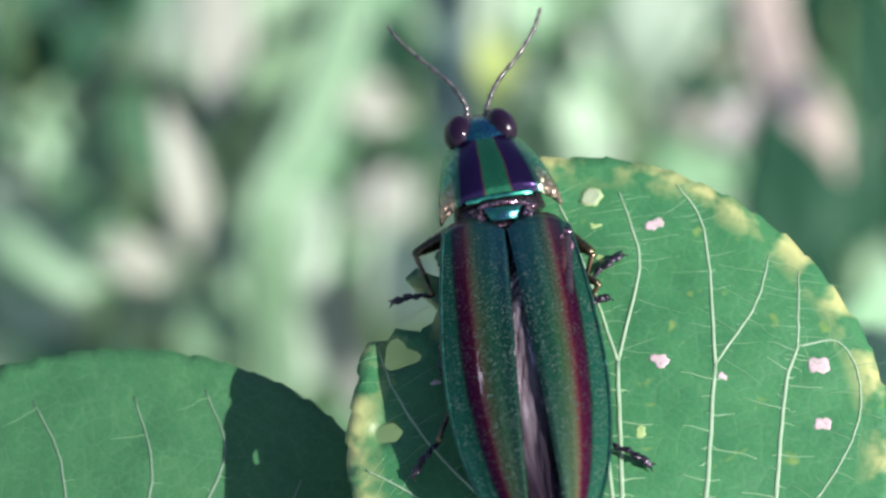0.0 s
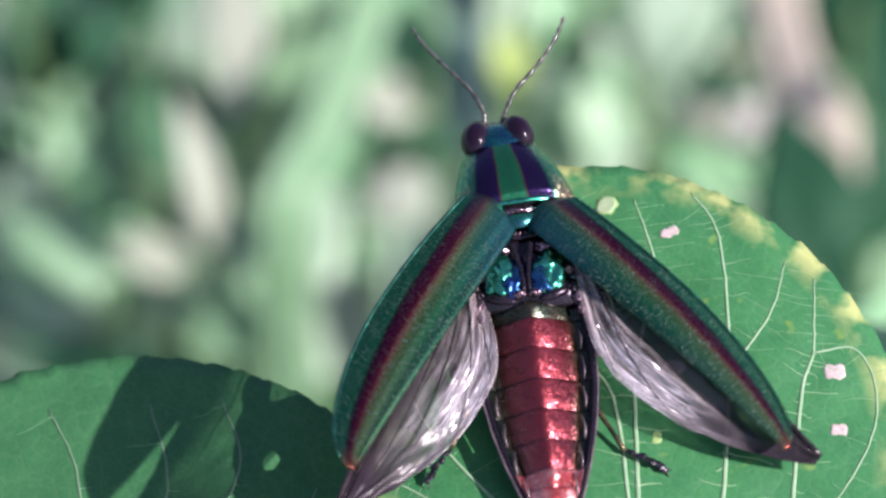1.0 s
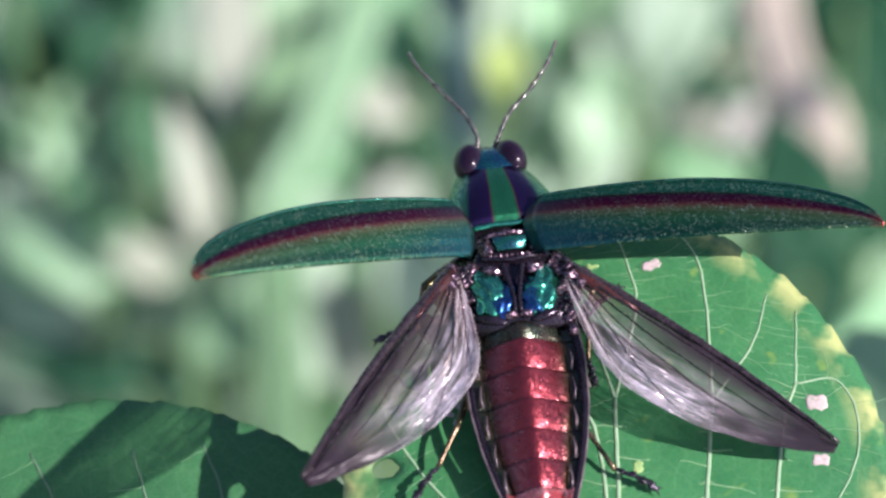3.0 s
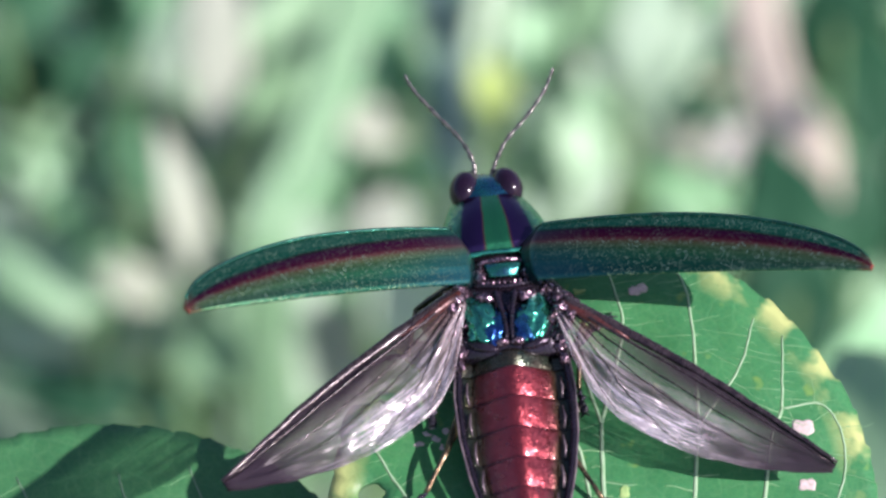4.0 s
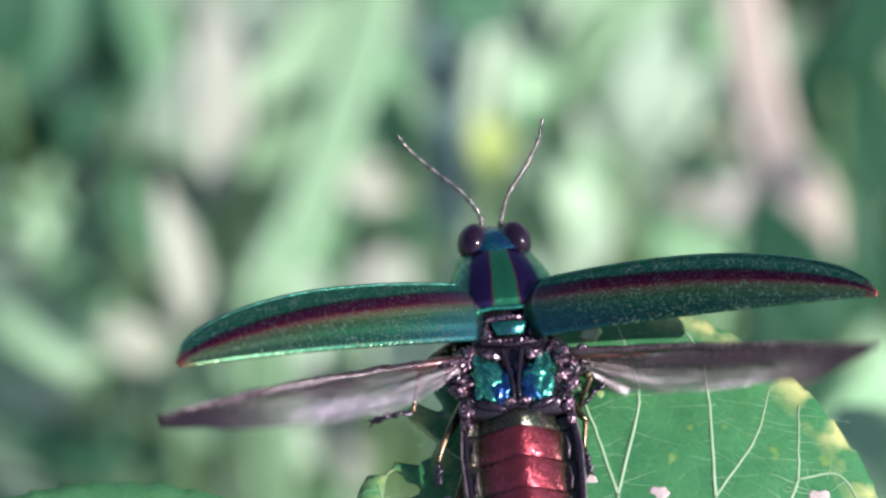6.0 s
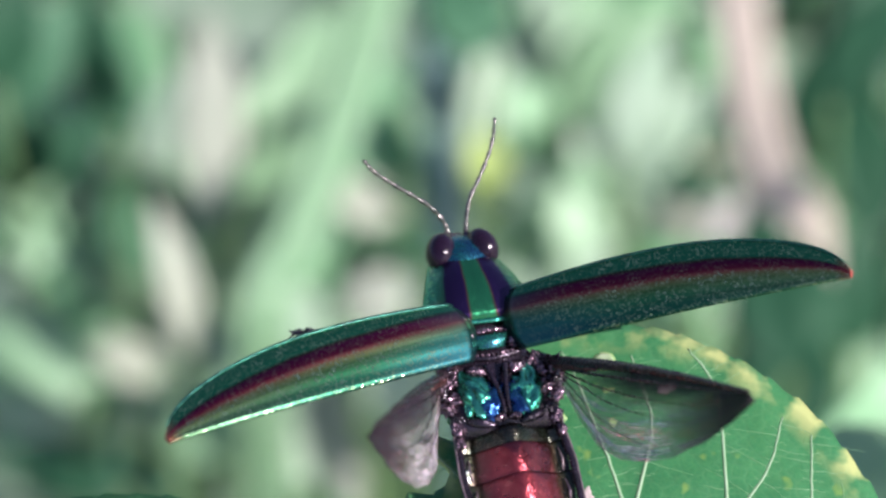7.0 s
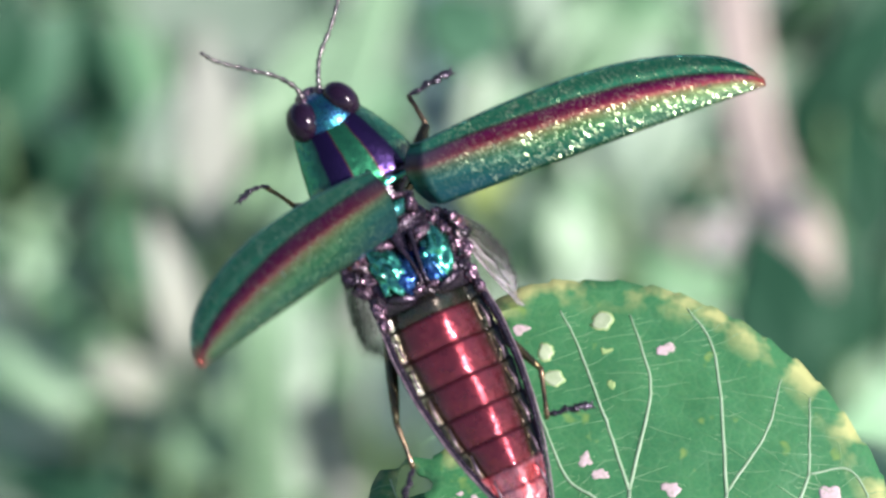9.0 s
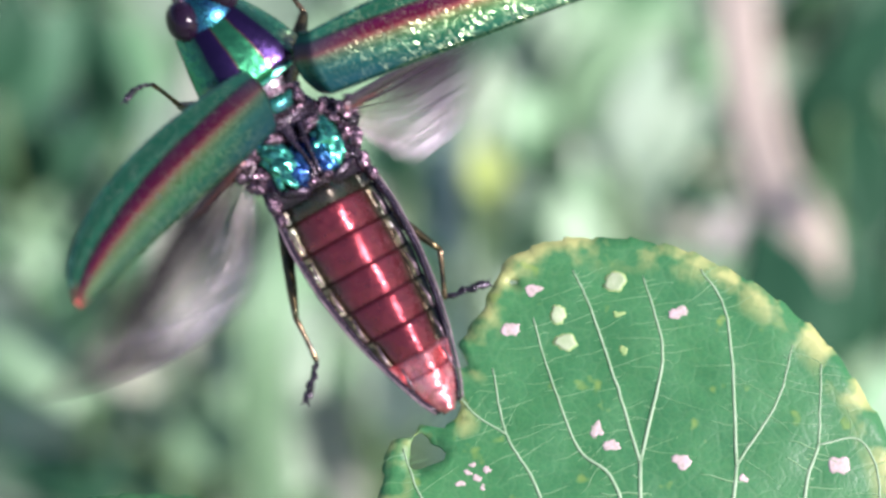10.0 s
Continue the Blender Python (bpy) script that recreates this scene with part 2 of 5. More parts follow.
# ---------------------------------------------------------------- materials
class Nodes:
    """A node material under construction."""

    def __init__(self, name):
        self.m = bpy.data.materials.new(name)
        self.m.use_nodes = True
        self.t = self.m.node_tree
        self.bsdf = self.t.nodes["Principled BSDF"]
        self.out = self.t.nodes["Material Output"]

    def add(self, kind, **props):
        n = self.t.nodes.new(kind)
        for k, v in props.items():
            setattr(n, k, v)
        return n

    def link(self, a, b):
        self.t.links.new(a, b)

    def value(self, **inputs):
        for k, v in inputs.items():
            self.bsdf.inputs[k.replace("_", " ")].default_value = v
        return self

    def coords(self, what="Object", scale=1.0, stretch=(1, 1, 1)):
        c = self.add("ShaderNodeTexCoord")
        mp = self.add("ShaderNodeMapping")
        mp.inputs["Scale"].default_value = [scale * s for s in stretch]
        self.link(c.outputs[what], mp.inputs[0])
        return mp.outputs[0]

    def noise(self, scale, detail=4.0, co=None, rough=0.55):
        n = self.add("ShaderNodeTexNoise")
        n.inputs["Scale"].default_value = scale
        n.inputs["Detail"].default_value = detail
        n.inputs["Roughness"].default_value = rough
        self.link(co or self.coords(), n.inputs["Vector"])
        return n.outputs[0]

    def voronoi(self, scale, feature="F1", co=None):
        n = self.add("ShaderNodeTexVoronoi", feature=feature)
        n.inputs["Scale"].default_value = scale
        self.link(co or self.coords(), n.inputs["Vector"])
        return n

    def ramp(self, fac, stops, mode="LINEAR"):
        r = self.add("ShaderNodeValToRGB")
        r.color_ramp.interpolation = mode
        e = r.color_ramp.elements
        while len(e) < len(stops):
            e.new(0.5)
        for el, (p, c) in zip(e, stops):
            el.position, el.color = p, (*c, 1) if len(c) == 3 else c
        self.link(fac, r.inputs[0])
        return r.outputs[0]

    def mix(self, fac, a, b, blend="MIX"):
        m = self.add("ShaderNodeMix", data_type="RGBA", blend_type=blend)
        for sock, v in ((m.inputs[0], fac), (m.inputs[6], a), (m.inputs[7], b)):
            if isinstance(v, (int, float)):
                sock.default_value = v
            elif isinstance(v, tuple):
                sock.default_value = (*v, 1)
            else:
                self.link(v, sock)
        return m.outputs[2]

    def math(self, op, a, b=0.0, c=0.0):
        m = self.add("ShaderNodeMath", operation=op)
        for sock, v in zip(m.inputs, (a, b, c)):
            if isinstance(v, (int, float)):
                sock.default_value = v
            else:
                self.link(v, sock)
        return m.outputs[0]

    def uv(self):
        c = self.add("ShaderNodeTexCoord")
        s = self.add("ShaderNodeSeparateXYZ")
        self.link(c.outputs["UV"], s.inputs[0])
        return s.outputs[0], s.outputs[1]

    def color(self, sock):
        self.link(sock, self.bsdf.inputs["Base Color"])
        return self

    def rough(self, sock):
        self.link(sock, self.bsdf.inputs["Roughness"])
        return self

    def glitter(self, scale, amount, stretch=(1, 1, 1), mask=None, what="Object"):
        """Tiny facets that each lean their own way."""
        v = self.voronoi(scale, "F1", self.coords(what, 1.0, stretch))
        g = self.add("ShaderNodeNewGeometry")
        lean = self.add("ShaderNodeVectorMath", operation="SUBTRACT")
        lean.inputs[1].default_value = (0.5, 0.5, 0.5)
        self.link(v.outputs["Color"], lean.inputs[0])
        size = self.add("ShaderNodeVectorMath", operation="SCALE")
        self.link(lean.outputs[0], size.inputs[0])
        if mask is None:
            size.inputs["Scale"].default_value = amount
        else:
            self.link(self.math("MULTIPLY", mask, amount), size.inputs["Scale"])
        total = self.add("ShaderNodeVectorMath", operation="ADD")
        self.link(size.outputs[0], total.inputs[1])
        unit = self.add("ShaderNodeVectorMath", operation="NORMALIZE")
        self.link(total.outputs[0], unit.inputs[0])
        self.link(g.outputs["Normal"], total.inputs[0])
        self.link(unit.outputs[0], self.bsdf.inputs["Normal"])
        return unit.outputs[0]

    def bump(self, height, strength=0.3, distance=1.0):
        b = self.add("ShaderNodeBump")
        b.inputs["Strength"].default_value = strength
        b.inputs["Distance"].default_value = distance
        self.link(height, b.inputs["Height"])
        self.link(b.outputs[0], self.bsdf.inputs["Normal"])
        return b.outputs[0]


def elytron_material():
    """Green metal with a purple-red stripe along the outer half, a smooth blue shoulder and fine pits with glints
    painted pale.
    """
    n = Nodes("elytron")
    u, v = n.uv()
    wob = n.noise(420, 3)
    drift = n.ramp(v, [(0.0, (0.30, 0.30, 0.30)), (0.35, (0.19, 0.19, 0.19)), (0.75, (0.08, 0.08, 0.08)), (1.0, (0.02, 0.02, 0.02))])
    drift = n.math("SUBTRACT", drift, 0.11)
    uu = n.math("SUBTRACT", n.math("ADD", u, n.math("MULTIPLY", n.math("SUBTRACT", wob, 0.5), 0.05)), drift)
    across = n.ramp(uu, [(0.0, (0.010, 0.085, 0.050)), (0.10, (0.013, 0.125, 0.066)), (0.24, (0.026, 0.170, 0.068)),
                         (0.34, (0.080, 0.200, 0.066)), (0.43, (0.18, 0.17, 0.066)), (0.485, (0.25, 0.07, 0.06)),
                         (0.53, (0.115, 0.010, 0.030)), (0.65, (0.066, 0.006, 0.036)), (0.69, (0.030, 0.022, 0.018)), (0.73, (0.014, 0.150, 0.074)),
                         (0.90, (0.018, 0.160, 0.074)), (1.0, (0.014, 0.16, 0.080))])
    shoulder = n.ramp(v, [(0.0, (1, 1, 1)), (0.16, (0.85, 0.85, 0.85)), (0.40, (0, 0, 0))])
    inner = n.ramp(uu, [(0.0, (1, 1, 1)), (0.30, (0.75, 0.75, 0.75)), (0.50, (0.0, 0.0, 0.0))])
    blue = n.math("MULTIPLY", shoulder, inner)
    smooth = n.math("MAXIMUM", blue, n.ramp(v, [(0.03, (0.9, 0.9, 0.9)), (0.24, (0, 0, 0))]))
    col = n.mix(n.math("MULTIPLY", blue, 0.7), across, (0.012, 0.070, 0.115))
    faded = n.ramp(v, [(0.0, (1, 1, 1)), (0.22, (0, 0, 0))])
    col = n.mix(n.math("MULTIPLY", faded, 0.55), col, (0.012, 0.085, 0.085))
    # gold sun sheen painted over the inner side towards the tip
    gold_sheen = n.math("MULTIPLY", n.ramp(v, [(0.50, (0, 0, 0)), (0.9, (1, 1, 1))]), n.ramp(uu, [(0.05, (0.3, 0.3, 0.3)), (0.3, (1, 1, 1)), (0.5, (0, 0, 0))]))
    col = n.mix(n.math("MULTIPLY", gold_sheen, 0.28), col, (0.36, 0.37, 0.17))
    tip = n.ramp(v, [(0.0, (0, 0, 0)), (0.955, (0, 0, 0)), (1.0, (1, 1, 1))])
    col = n.mix(n.math("MULTIPLY", tip, 0.8), col, (0.35, 0.06, 0.05))
    seams = n.ramp(uu, [(0.155, (1, 1, 1)), (0.165, (0.35, 0.35, 0.35)), (0.175, (1, 1, 1)), (0.325, (1, 1, 1)), (0.336, (0.25, 0.25, 0.25)), (0.347, (1, 1, 1))])
    col = n.mix(0.8, col, seams, "MULTIPLY")
    stripe = n.ramp(uu, [(0.45, (1, 1, 1)), (0.52, (0.22, 0.22, 0.22)), (0.70, (0.22, 0.22, 0.22)), (0.76, (0.7, 0.7, 0.7))])
    grain = n.math("MULTIPLY", n.math("SUBTRACT", 1.0, n.math("MULTIPLY", smooth, 0.95)), stripe)
    # clustered pits: most of the plate is even, some spots get a painted glint
    patch = n.ramp(n.noise(900, 3), [(0.35, (0.15, 0.15, 0.15)), (0.62, (1, 1, 1))])
    grain = n.math("MULTIPLY", grain, patch)
    pit = n.voronoi(8600).outputs["Color"]
    bright = n.math("MULTIPLY", n.ramp(pit, [(0.66, (0, 0, 0)), (0.72, (1, 1, 1))]), grain)
    dull = n.ramp(pit, [(0.0, (0.55, 0.55, 0.55)), (0.5, (1.0, 1.0, 1.0))])
    col = n.mix(n.math("MULTIPLY", grain, 0.8), col, dull, "MULTIPLY")
    # sun glints put into the colour: the chosen cells turn pale green
    n.color(n.mix(n.math("MULTIPLY", bright, 0.7), col, (0.48, 0.62, 0.34)))
    n.value(Metallic=0.97, Coat_Weight=0.08, Coat_Roughness=0.25)
    n.rough(n.mix(bright, n.mix(smooth, (0.35, 0.35, 0.35), (0.44, 0.44, 0.44)), (0.25, 0.25, 0.25)))
    n.glitter(8600, 0.64, mask=n.math("ADD", n.math("MULTIPLY", bright, 0.9), 0.07))
    return n.m


def pronotum_material():
    n = Nodes("pronotum")
    u, v = n.uv()
    a = n.math("ABSOLUTE", n.math("SUBTRACT", n.math("MULTIPLY", n.math("ADD", u, n.math("MULTIPLY", n.math("SUBTRACT", n.noise(500, 2), 0.5), 0.03)), 2.0), 1.0))
    col = n.ramp(a, [(0.0, (0.01, 0.15, 0.065)), (0.19, (0.012, 0.17, 0.07)), (0.225, (0.10, 0.035, 0.04)), (0.25, (0.022, 0.010, 0.058)),
                     (0.60, (0.016, 0.008, 0.042)), (0.64, (0.02, 0.10, 0.06)), (0.8, (0.015, 0.17, 0.085)), (1.0, (0.02, 0.26, 0.12))])
    corner = n.math("MULTIPLY", n.ramp(a, [(0.66, (0, 0, 0)), (0.80, (1, 1, 1))]), n.ramp(v, [(0.12, (1, 1, 1)), (0.4, (0, 0, 0))]))
    col = n.mix(n.math("MULTIPLY", corner, 0.75), col, (0.45, 0.30, 0.20))
    n.color(col)
    n.value(Metallic=0.85, Roughness=0.27, Coat_Weight=0.3, Coat_Roughness=0.06)
    n.glitter(4000, 1.0, mask=n.math("ADD", n.math("MULTIPLY", corner, 1.0), n.ramp(a, [(0.55, (0.12, 0.12, 0.12)), (0.8, (0.55, 0.55, 0.55))])))
    return n.m


def tergite_material():
    n = Nodes("tergite")
    u, v = n.uv()
    w = n.math("ADD", u, n.math("MULTIPLY", n.math("SUBTRACT", n.noise(520, 4), 0.5), 0.16))
    a = n.math("ABSOLUTE", n.math("SUBTRACT", n.math("MULTIPLY", w, 2.0), 1.0))
    col = n.ramp(a, [(0.0, (0.23, 0.032, 0.040)), (0.48, (0.20, 0.028, 0.036)), (0.64, (0.14, 0.034, 0.034)), (0.74, (0.075, 0.048, 0.026)),
                     (0.85, (0.036, 0.042, 0.018)), (0.93, (0.024, 0.034, 0.018)), (0.98, (0.008, 0.006, 0.009))])
    seam = n.ramp(v, [(0.0, (0.10, 0.08, 0.10)), (0.06, (0.8, 0.8, 0.8)), (0.12, (1, 1, 1)), (0.90, (1, 1, 1)), (0.95, (0.5, 0.45, 0.5)), (1.0, (0.06, 0.05, 0.06))])
    blot = n.ramp(n.noise(900, 4), [(0.3, (0.70, 0.70, 0.72)), (0.7, (1.15, 1.12, 1.1))])
    n.color(n.mix(0.6, n.mix(0.95, col, seam, "MULTIPLY"), blot, "MULTIPLY"))
    n.value(Metallic=0.82, Coat_Weight=0.4, Coat_Roughness=0.09, Coat_IOR=1.6)
    n.rough(n.ramp(n.noise(1600, 4), [(0.3, (0.25, 0.25, 0.25)), (0.7, (0.36, 0.36, 0.36))]))
    n.link(n.glitter(11000, 0.30), n.bsdf.inputs["Coat Normal"])
    return n.m


def metal(name, color, rough=0.3, metallic=0.85, grain=3000, strength=0.4, second=None, scale=700, coat=0.2, facets=0.0):
    n = Nodes(name)
    b = second or tuple(c * 0.5 for c in color)
    n.color(n.mix(n.ramp(n.noise(scale, 4), [(0.35, (0, 0, 0)), (0.68, (1, 1, 1))]), color, b))
    n.value(Metallic=metallic, Coat_Weight=coat, Coat_Roughness=0.08)
    n.rough(n.ramp(n.noise(grain, 3), [(0.3, (rough * 0.75,) * 3), (0.7, (min(1, rough * 1.35),) * 3)]))
    if facets:
        n.glitter(grain, facets)
    else:
        n.bump(n.noise(grain, 5), strength, 0.00008)
    return n.m


def membrane_material():
    """A thin clear skin: smoky along the front and at the tip, crumpled with a painted silvery sheen behind, glassy
    between the veins.
    """
    n = Nodes("wing_membrane")
    u, v = n.uv()
    lead = n.ramp(u, [(0.0, (1, 1, 1)), (0.16, (0.85, 0.85, 0.85)), (0.42, (0.1, 0.1, 0.1)), (0.6, (0, 0, 0))])
    apex = n.ramp(v, [(0.56, (0, 0, 0)), (0.88, (1, 1, 1))])
    far = n.ramp(v, [(0.10, (0, 0, 0)), (0.45, (1, 1, 1))])
    smoke = n.math("MAXIMUM", n.math("MULTIPLY", lead, far), n.math("MULTIPLY", apex, 0.95))
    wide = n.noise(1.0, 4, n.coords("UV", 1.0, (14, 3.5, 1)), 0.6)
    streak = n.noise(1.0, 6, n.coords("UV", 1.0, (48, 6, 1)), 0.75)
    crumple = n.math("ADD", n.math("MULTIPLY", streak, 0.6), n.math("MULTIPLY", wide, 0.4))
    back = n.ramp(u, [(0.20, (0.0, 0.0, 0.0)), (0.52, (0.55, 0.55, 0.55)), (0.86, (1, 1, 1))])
    # streaks of sun sheen painted into the colour, strongest towards the hind edge
    silver_sheen = n.math("MULTIPLY", back, n.ramp(crumple, [(0.44, (0.02, 0.02, 0.02)), (0.52, (0.45, 0.45, 0.45)), (0.58, (1, 1, 1))]))
    silver_sheen = n.math("MULTIPLY", silver_sheen, n.math("SUBTRACT", 1.0, smoke))
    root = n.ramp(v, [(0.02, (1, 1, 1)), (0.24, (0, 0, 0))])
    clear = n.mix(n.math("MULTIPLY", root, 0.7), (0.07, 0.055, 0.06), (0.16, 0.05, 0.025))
    n.color(n.mix(smoke, n.mix(silver_sheen, clear, (0.95, 0.88, 0.93)), (0.022, 0.016, 0.024)))
    n.value(Roughness=0.27, IOR=1.5)
    n.link(n.math("MULTIPLY", silver_sheen, 0.6), n.bsdf.inputs["Metallic"])
    alpha = n.math("ADD", n.math("MULTIPLY", smoke, 0.70), n.math("MULTIPLY", silver_sheen, 0.62))
    alpha = n.math("MINIMUM", n.math("ADD", alpha, 0.20), 0.92)
    n.link(alpha, n.bsdf.inputs["Alpha"])
    shine = n.math("MULTIPLY", n.ramp(u, [(0.25, (0.10, 0.10, 0.10)), (0.7, (0.6, 0.6, 0.6))]), n.math("SUBTRACT", 1.0, n.math("MULTIPLY", smoke, 0.85)))
    n.link(shine, n.bsdf.inputs["Specular IOR Level"])
    n.glitter(1.0, 1.0, (60, 34, 1), n.math("ADD", n.math("MULTIPLY", silver_sheen, 0.9), 0.05), "UV")
    return n.m


def leaf_material(name, a, b, yellow=True, gloss=0.42, translucent=0.22):
    n = Nodes(name)
    u, v = n.uv()
    big = n.noise(170, 4)
    fine = n.noise(1500, 4)
    col = n.mix(n.ramp(big, [(0.3, (0, 0, 0)), (0.7, (1, 1, 1))]), a, b)
    net = n.voronoi(640, "DISTANCE_TO_EDGE")
    small = n.voronoi(2100, "DISTANCE_TO_EDGE")
    vein = n.ramp(net.outputs["Distance"], [(0.0, (1, 1, 1)), (0.05, (0.25, 0.25, 0.25)), (0.10, (0, 0, 0))])
    veinlet = n.ramp(small.outputs["Distance"], [(0.0, (1, 1, 1)), (0.12, (0, 0, 0))])
    col = n.mix(n.math("MULTIPLY", vein, 0.09), col, (0.20, 0.38, 0.20))
    col = n.mix(n.math("MULTIPLY", veinlet, 0.13), col, (0.16, 0.33, 0.12))
    col = n.mix(0.35, col, n.ramp(fine, [(0.3, (0.75, 0.75, 0.75)), (0.7, (1.15, 1.15, 1.15))]), "MULTIPLY")
    if yellow:
        patch = n.ramp(n.noise(260, 3), [(0.45, (0, 0, 0)), (0.60, (1, 1, 1))])
        edge = n.ramp(v, [(0.86, (0, 0, 0)), (0.97, (1, 1, 1))])
        y = n.math("MULTIPLY", patch, edge)
        col = n.mix(n.math("MULTIPLY", y, 0.85), col, (0.48, 0.53, 0.20))
        pale = n.ramp(n.noise(420, 2), [(0.66, (0, 0, 0)), (0.74, (1, 1, 1))])
        col = n.mix(n.math("MULTIPLY", pale, 0.45), col, (0.28, 0.42, 0.08))
    n.color(col)
    n.value(Roughness=gloss, Specular_IOR_Level=0.42)
    h = n.math("ADD", n.math("MULTIPLY", n.math("MINIMUM", net.outputs["Distance"], 0.12), 3.0), n.math("ADD", n.math("MINIMUM", small.outputs["Distance"], 0.2), n.math("MULTIPLY", fine, 0.5)))
    nor = n.bump(h, 0.35, 0.0001)
    tr = n.add("ShaderNodeBsdfTranslucent")
    n.link(col, tr.inputs[0])
    mx = n.add("ShaderNodeMixShader")
    mx.inputs[0].default_value = translucent
    n.link(n.bsdf.outputs[0], mx.inputs[1])
    n.link(tr.outputs[0], mx.inputs[2])
    n.link(mx.outputs[0], n.out.inputs[0])
    return n.m


def plain(name, a, b, scale=60.0, rough=0.6, bump=0.3, translucent=0.0, island=0.0):
    n = Nodes(name)
    col = n.mix(n.ramp(n.noise(scale, 5), [(0.3, (0, 0, 0)), (0.7, (1, 1, 1))]), a, b)
    if island:
        g = n.add("ShaderNodeNewGeometry")
        col = n.mix(island, col, n.ramp(g.outputs["Random Per Island"], [(0.0, (0.35, 0.45, 0.42)), (0.3, (0.8, 1.0, 0.85)), (0.7, (1.3, 1.2, 1.2)), (0.88, (2.2, 1.6, 2.0)), (1.0, (2.8, 1.8, 2.4))]), "MULTIPLY")
    n.color(col)
    n.value(Roughness=rough)
    n.bump(n.noise(scale * 6, 4), bump, 0.02 / scale)
    if translucent:
        tr = n.add("ShaderNodeBsdfTranslucent")
        n.link(col, tr.inputs[0])
        mx = n.add("ShaderNodeMixShader")
        mx.inputs[0].default_value = translucent
        n.link(n.bsdf.outputs[0], mx.inputs[1])
        n.link(tr.outputs[0], mx.inputs[2])
        n.link(mx.outputs[0], n.out.inputs[0])
    return n.m


ELYTRON = elytron_material()
PRONOTUM = pronotum_material()
TERGITE = tergite_material()
MEMBRANE = membrane_material()
EYE = metal("eye", (0.012, 0.005, 0.015), 0.12, 0.0, 9000, 0.08, (0.008, 0.004, 0.010), coat=0.0)
EYE.node_tree.nodes["Principled BSDF"].inputs["Specular IOR Level"].default_value = 0.3
HEAD = metal("head", (0.012, 0.16, 0.16), 0.26, 0.9, 3200, 0.55, (0.012, 0.06, 0.15), 900)
DARK = metal("dark_chitin", (0.024, 0.016, 0.028), 0.24, 0.55, 2600, 0.6, (0.010, 0.010, 0.012))
LILAC = metal("lilac_chitin", (0.24, 0.16, 0.20), 0.25, 0.85, 4200, 0.8, (0.045, 0.028, 0.042), 2200, facets=0.9)
TURQUOISE = metal("turquoise_chitin", (0.05, 0.50, 0.30), 0.20, 0.95, 1300, 0.7, (0.015, 0.15, 0.13), 1100, coat=0.5, facets=0.38)
BLUE = metal("blue_chitin", (0.012, 0.035, 0.22), 0.24, 0.9, 1700, 0.4, (0.02, 0.13, 0.20), 900, facets=0.3)
GREEN = metal("green_chitin", (0.02, 0.26, 0.15), 0.24, 0.9, 2600, 0.5, (0.03, 0.10, 0.16), 900)
RIM = metal("elytron_rim", (0.02, 0.13, 0.09), 0.36, 0.85, 4200, 0.5, (0.012, 0.06, 0.05), 1500, facets=0.3)
BRONZE = metal("bronze_leg", (0.11, 0.085, 0.035), 0.22, 0.85, 2600, 0.4, (0.03, 0.045, 0.025))
BLACK = metal("black_tarsus", (0.05, 0.042, 0.06), 0.3, 0.6, 3000, 0.8, (0.012, 0.012, 0.016), facets=0.6)
SHIN = metal("bronze_shin", (0.22, 0.16, 0.09), 0.26, 0.85, 2600, 0.5, (0.03, 0.03, 0.02))
ANTENNA = metal("antenna", (0.05, 0.06, 0.055), 0.28, 0.6, 3000, 0.5, (0.16, 0.15, 0.14), 1800)
PYGIDIUM = metal("pygidium", (0.46, 0.07, 0.07), 0.28, 0.7, 2200, 0.5, (0.50, 0.24, 0.24), facets=0.35)
FIRST_TERGITE = metal("first_tergite", (0.060, 0.042, 0.030), 0.26, 0.8, 5200, 0.5, (0.020, 0.040, 0.026), 500, facets=0.2)
PALE_EDGE = metal("pale_edge", (0.22, 0.17, 0.18), 0.35, 0.5, 2200, 0.5, (0.08, 0.06, 0.08))
WING_VEIN = metal("wing_vein", (0.020, 0.014, 0.018), 0.24, 0.4, 2600, 0.5, (0.05, 0.038, 0.042), 1600, coat=0.1)
WING_ROOT = metal("wing_root", (0.10, 0.02, 0.015), 0.3, 0.4, 2600, 0.4, (0.05, 0.03, 0.03))
LEAF = leaf_material("leaf_blade", (0.026, 0.170, 0.062), (0.044, 0.220, 0.076))
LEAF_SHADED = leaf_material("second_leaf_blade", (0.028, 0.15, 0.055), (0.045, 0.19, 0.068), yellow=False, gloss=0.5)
VEINLET = plain("leaf_veinlet", (0.22, 0.42, 0.22), (0.14, 0.34, 0.14), 900, 0.5, 0.3, 0.2)
VEIN = plain("leaf_vein", (0.34, 0.50, 0.32), (0.24, 0.42, 0.23), 900, 0.5, 0.3, 0.2)
VEIN_DULL = plain("dull_leaf_vein", (0.17, 0.28, 0.18), (0.12, 0.24, 0.13), 900, 0.5, 0.3, 0.2)
SCAR = plain("dry_scar", (0.54, 0.42, 0.43), (0.30, 0.30, 0.24), 2600, 0.7, 0.5)
SCAR_GREY = plain("grey_scar", (0.34, 0.44, 0.27), (0.24, 0.35, 0.18), 1500, 0.6, 0.4)
SCAR_YELLOW = plain("yellow_scar", (0.28, 0.40, 0.14), (0.18, 0.34, 0.11), 1500, 0.7, 0.4)
STEM = plain("green_stem", (0.10, 0.20, 0.07), (0.14, 0.24, 0.10), 400, 0.5)
GROUND = plain("meadow_ground", (0.13, 0.23, 0.14), (0.24, 0.34, 0.24), 9, 0.9)
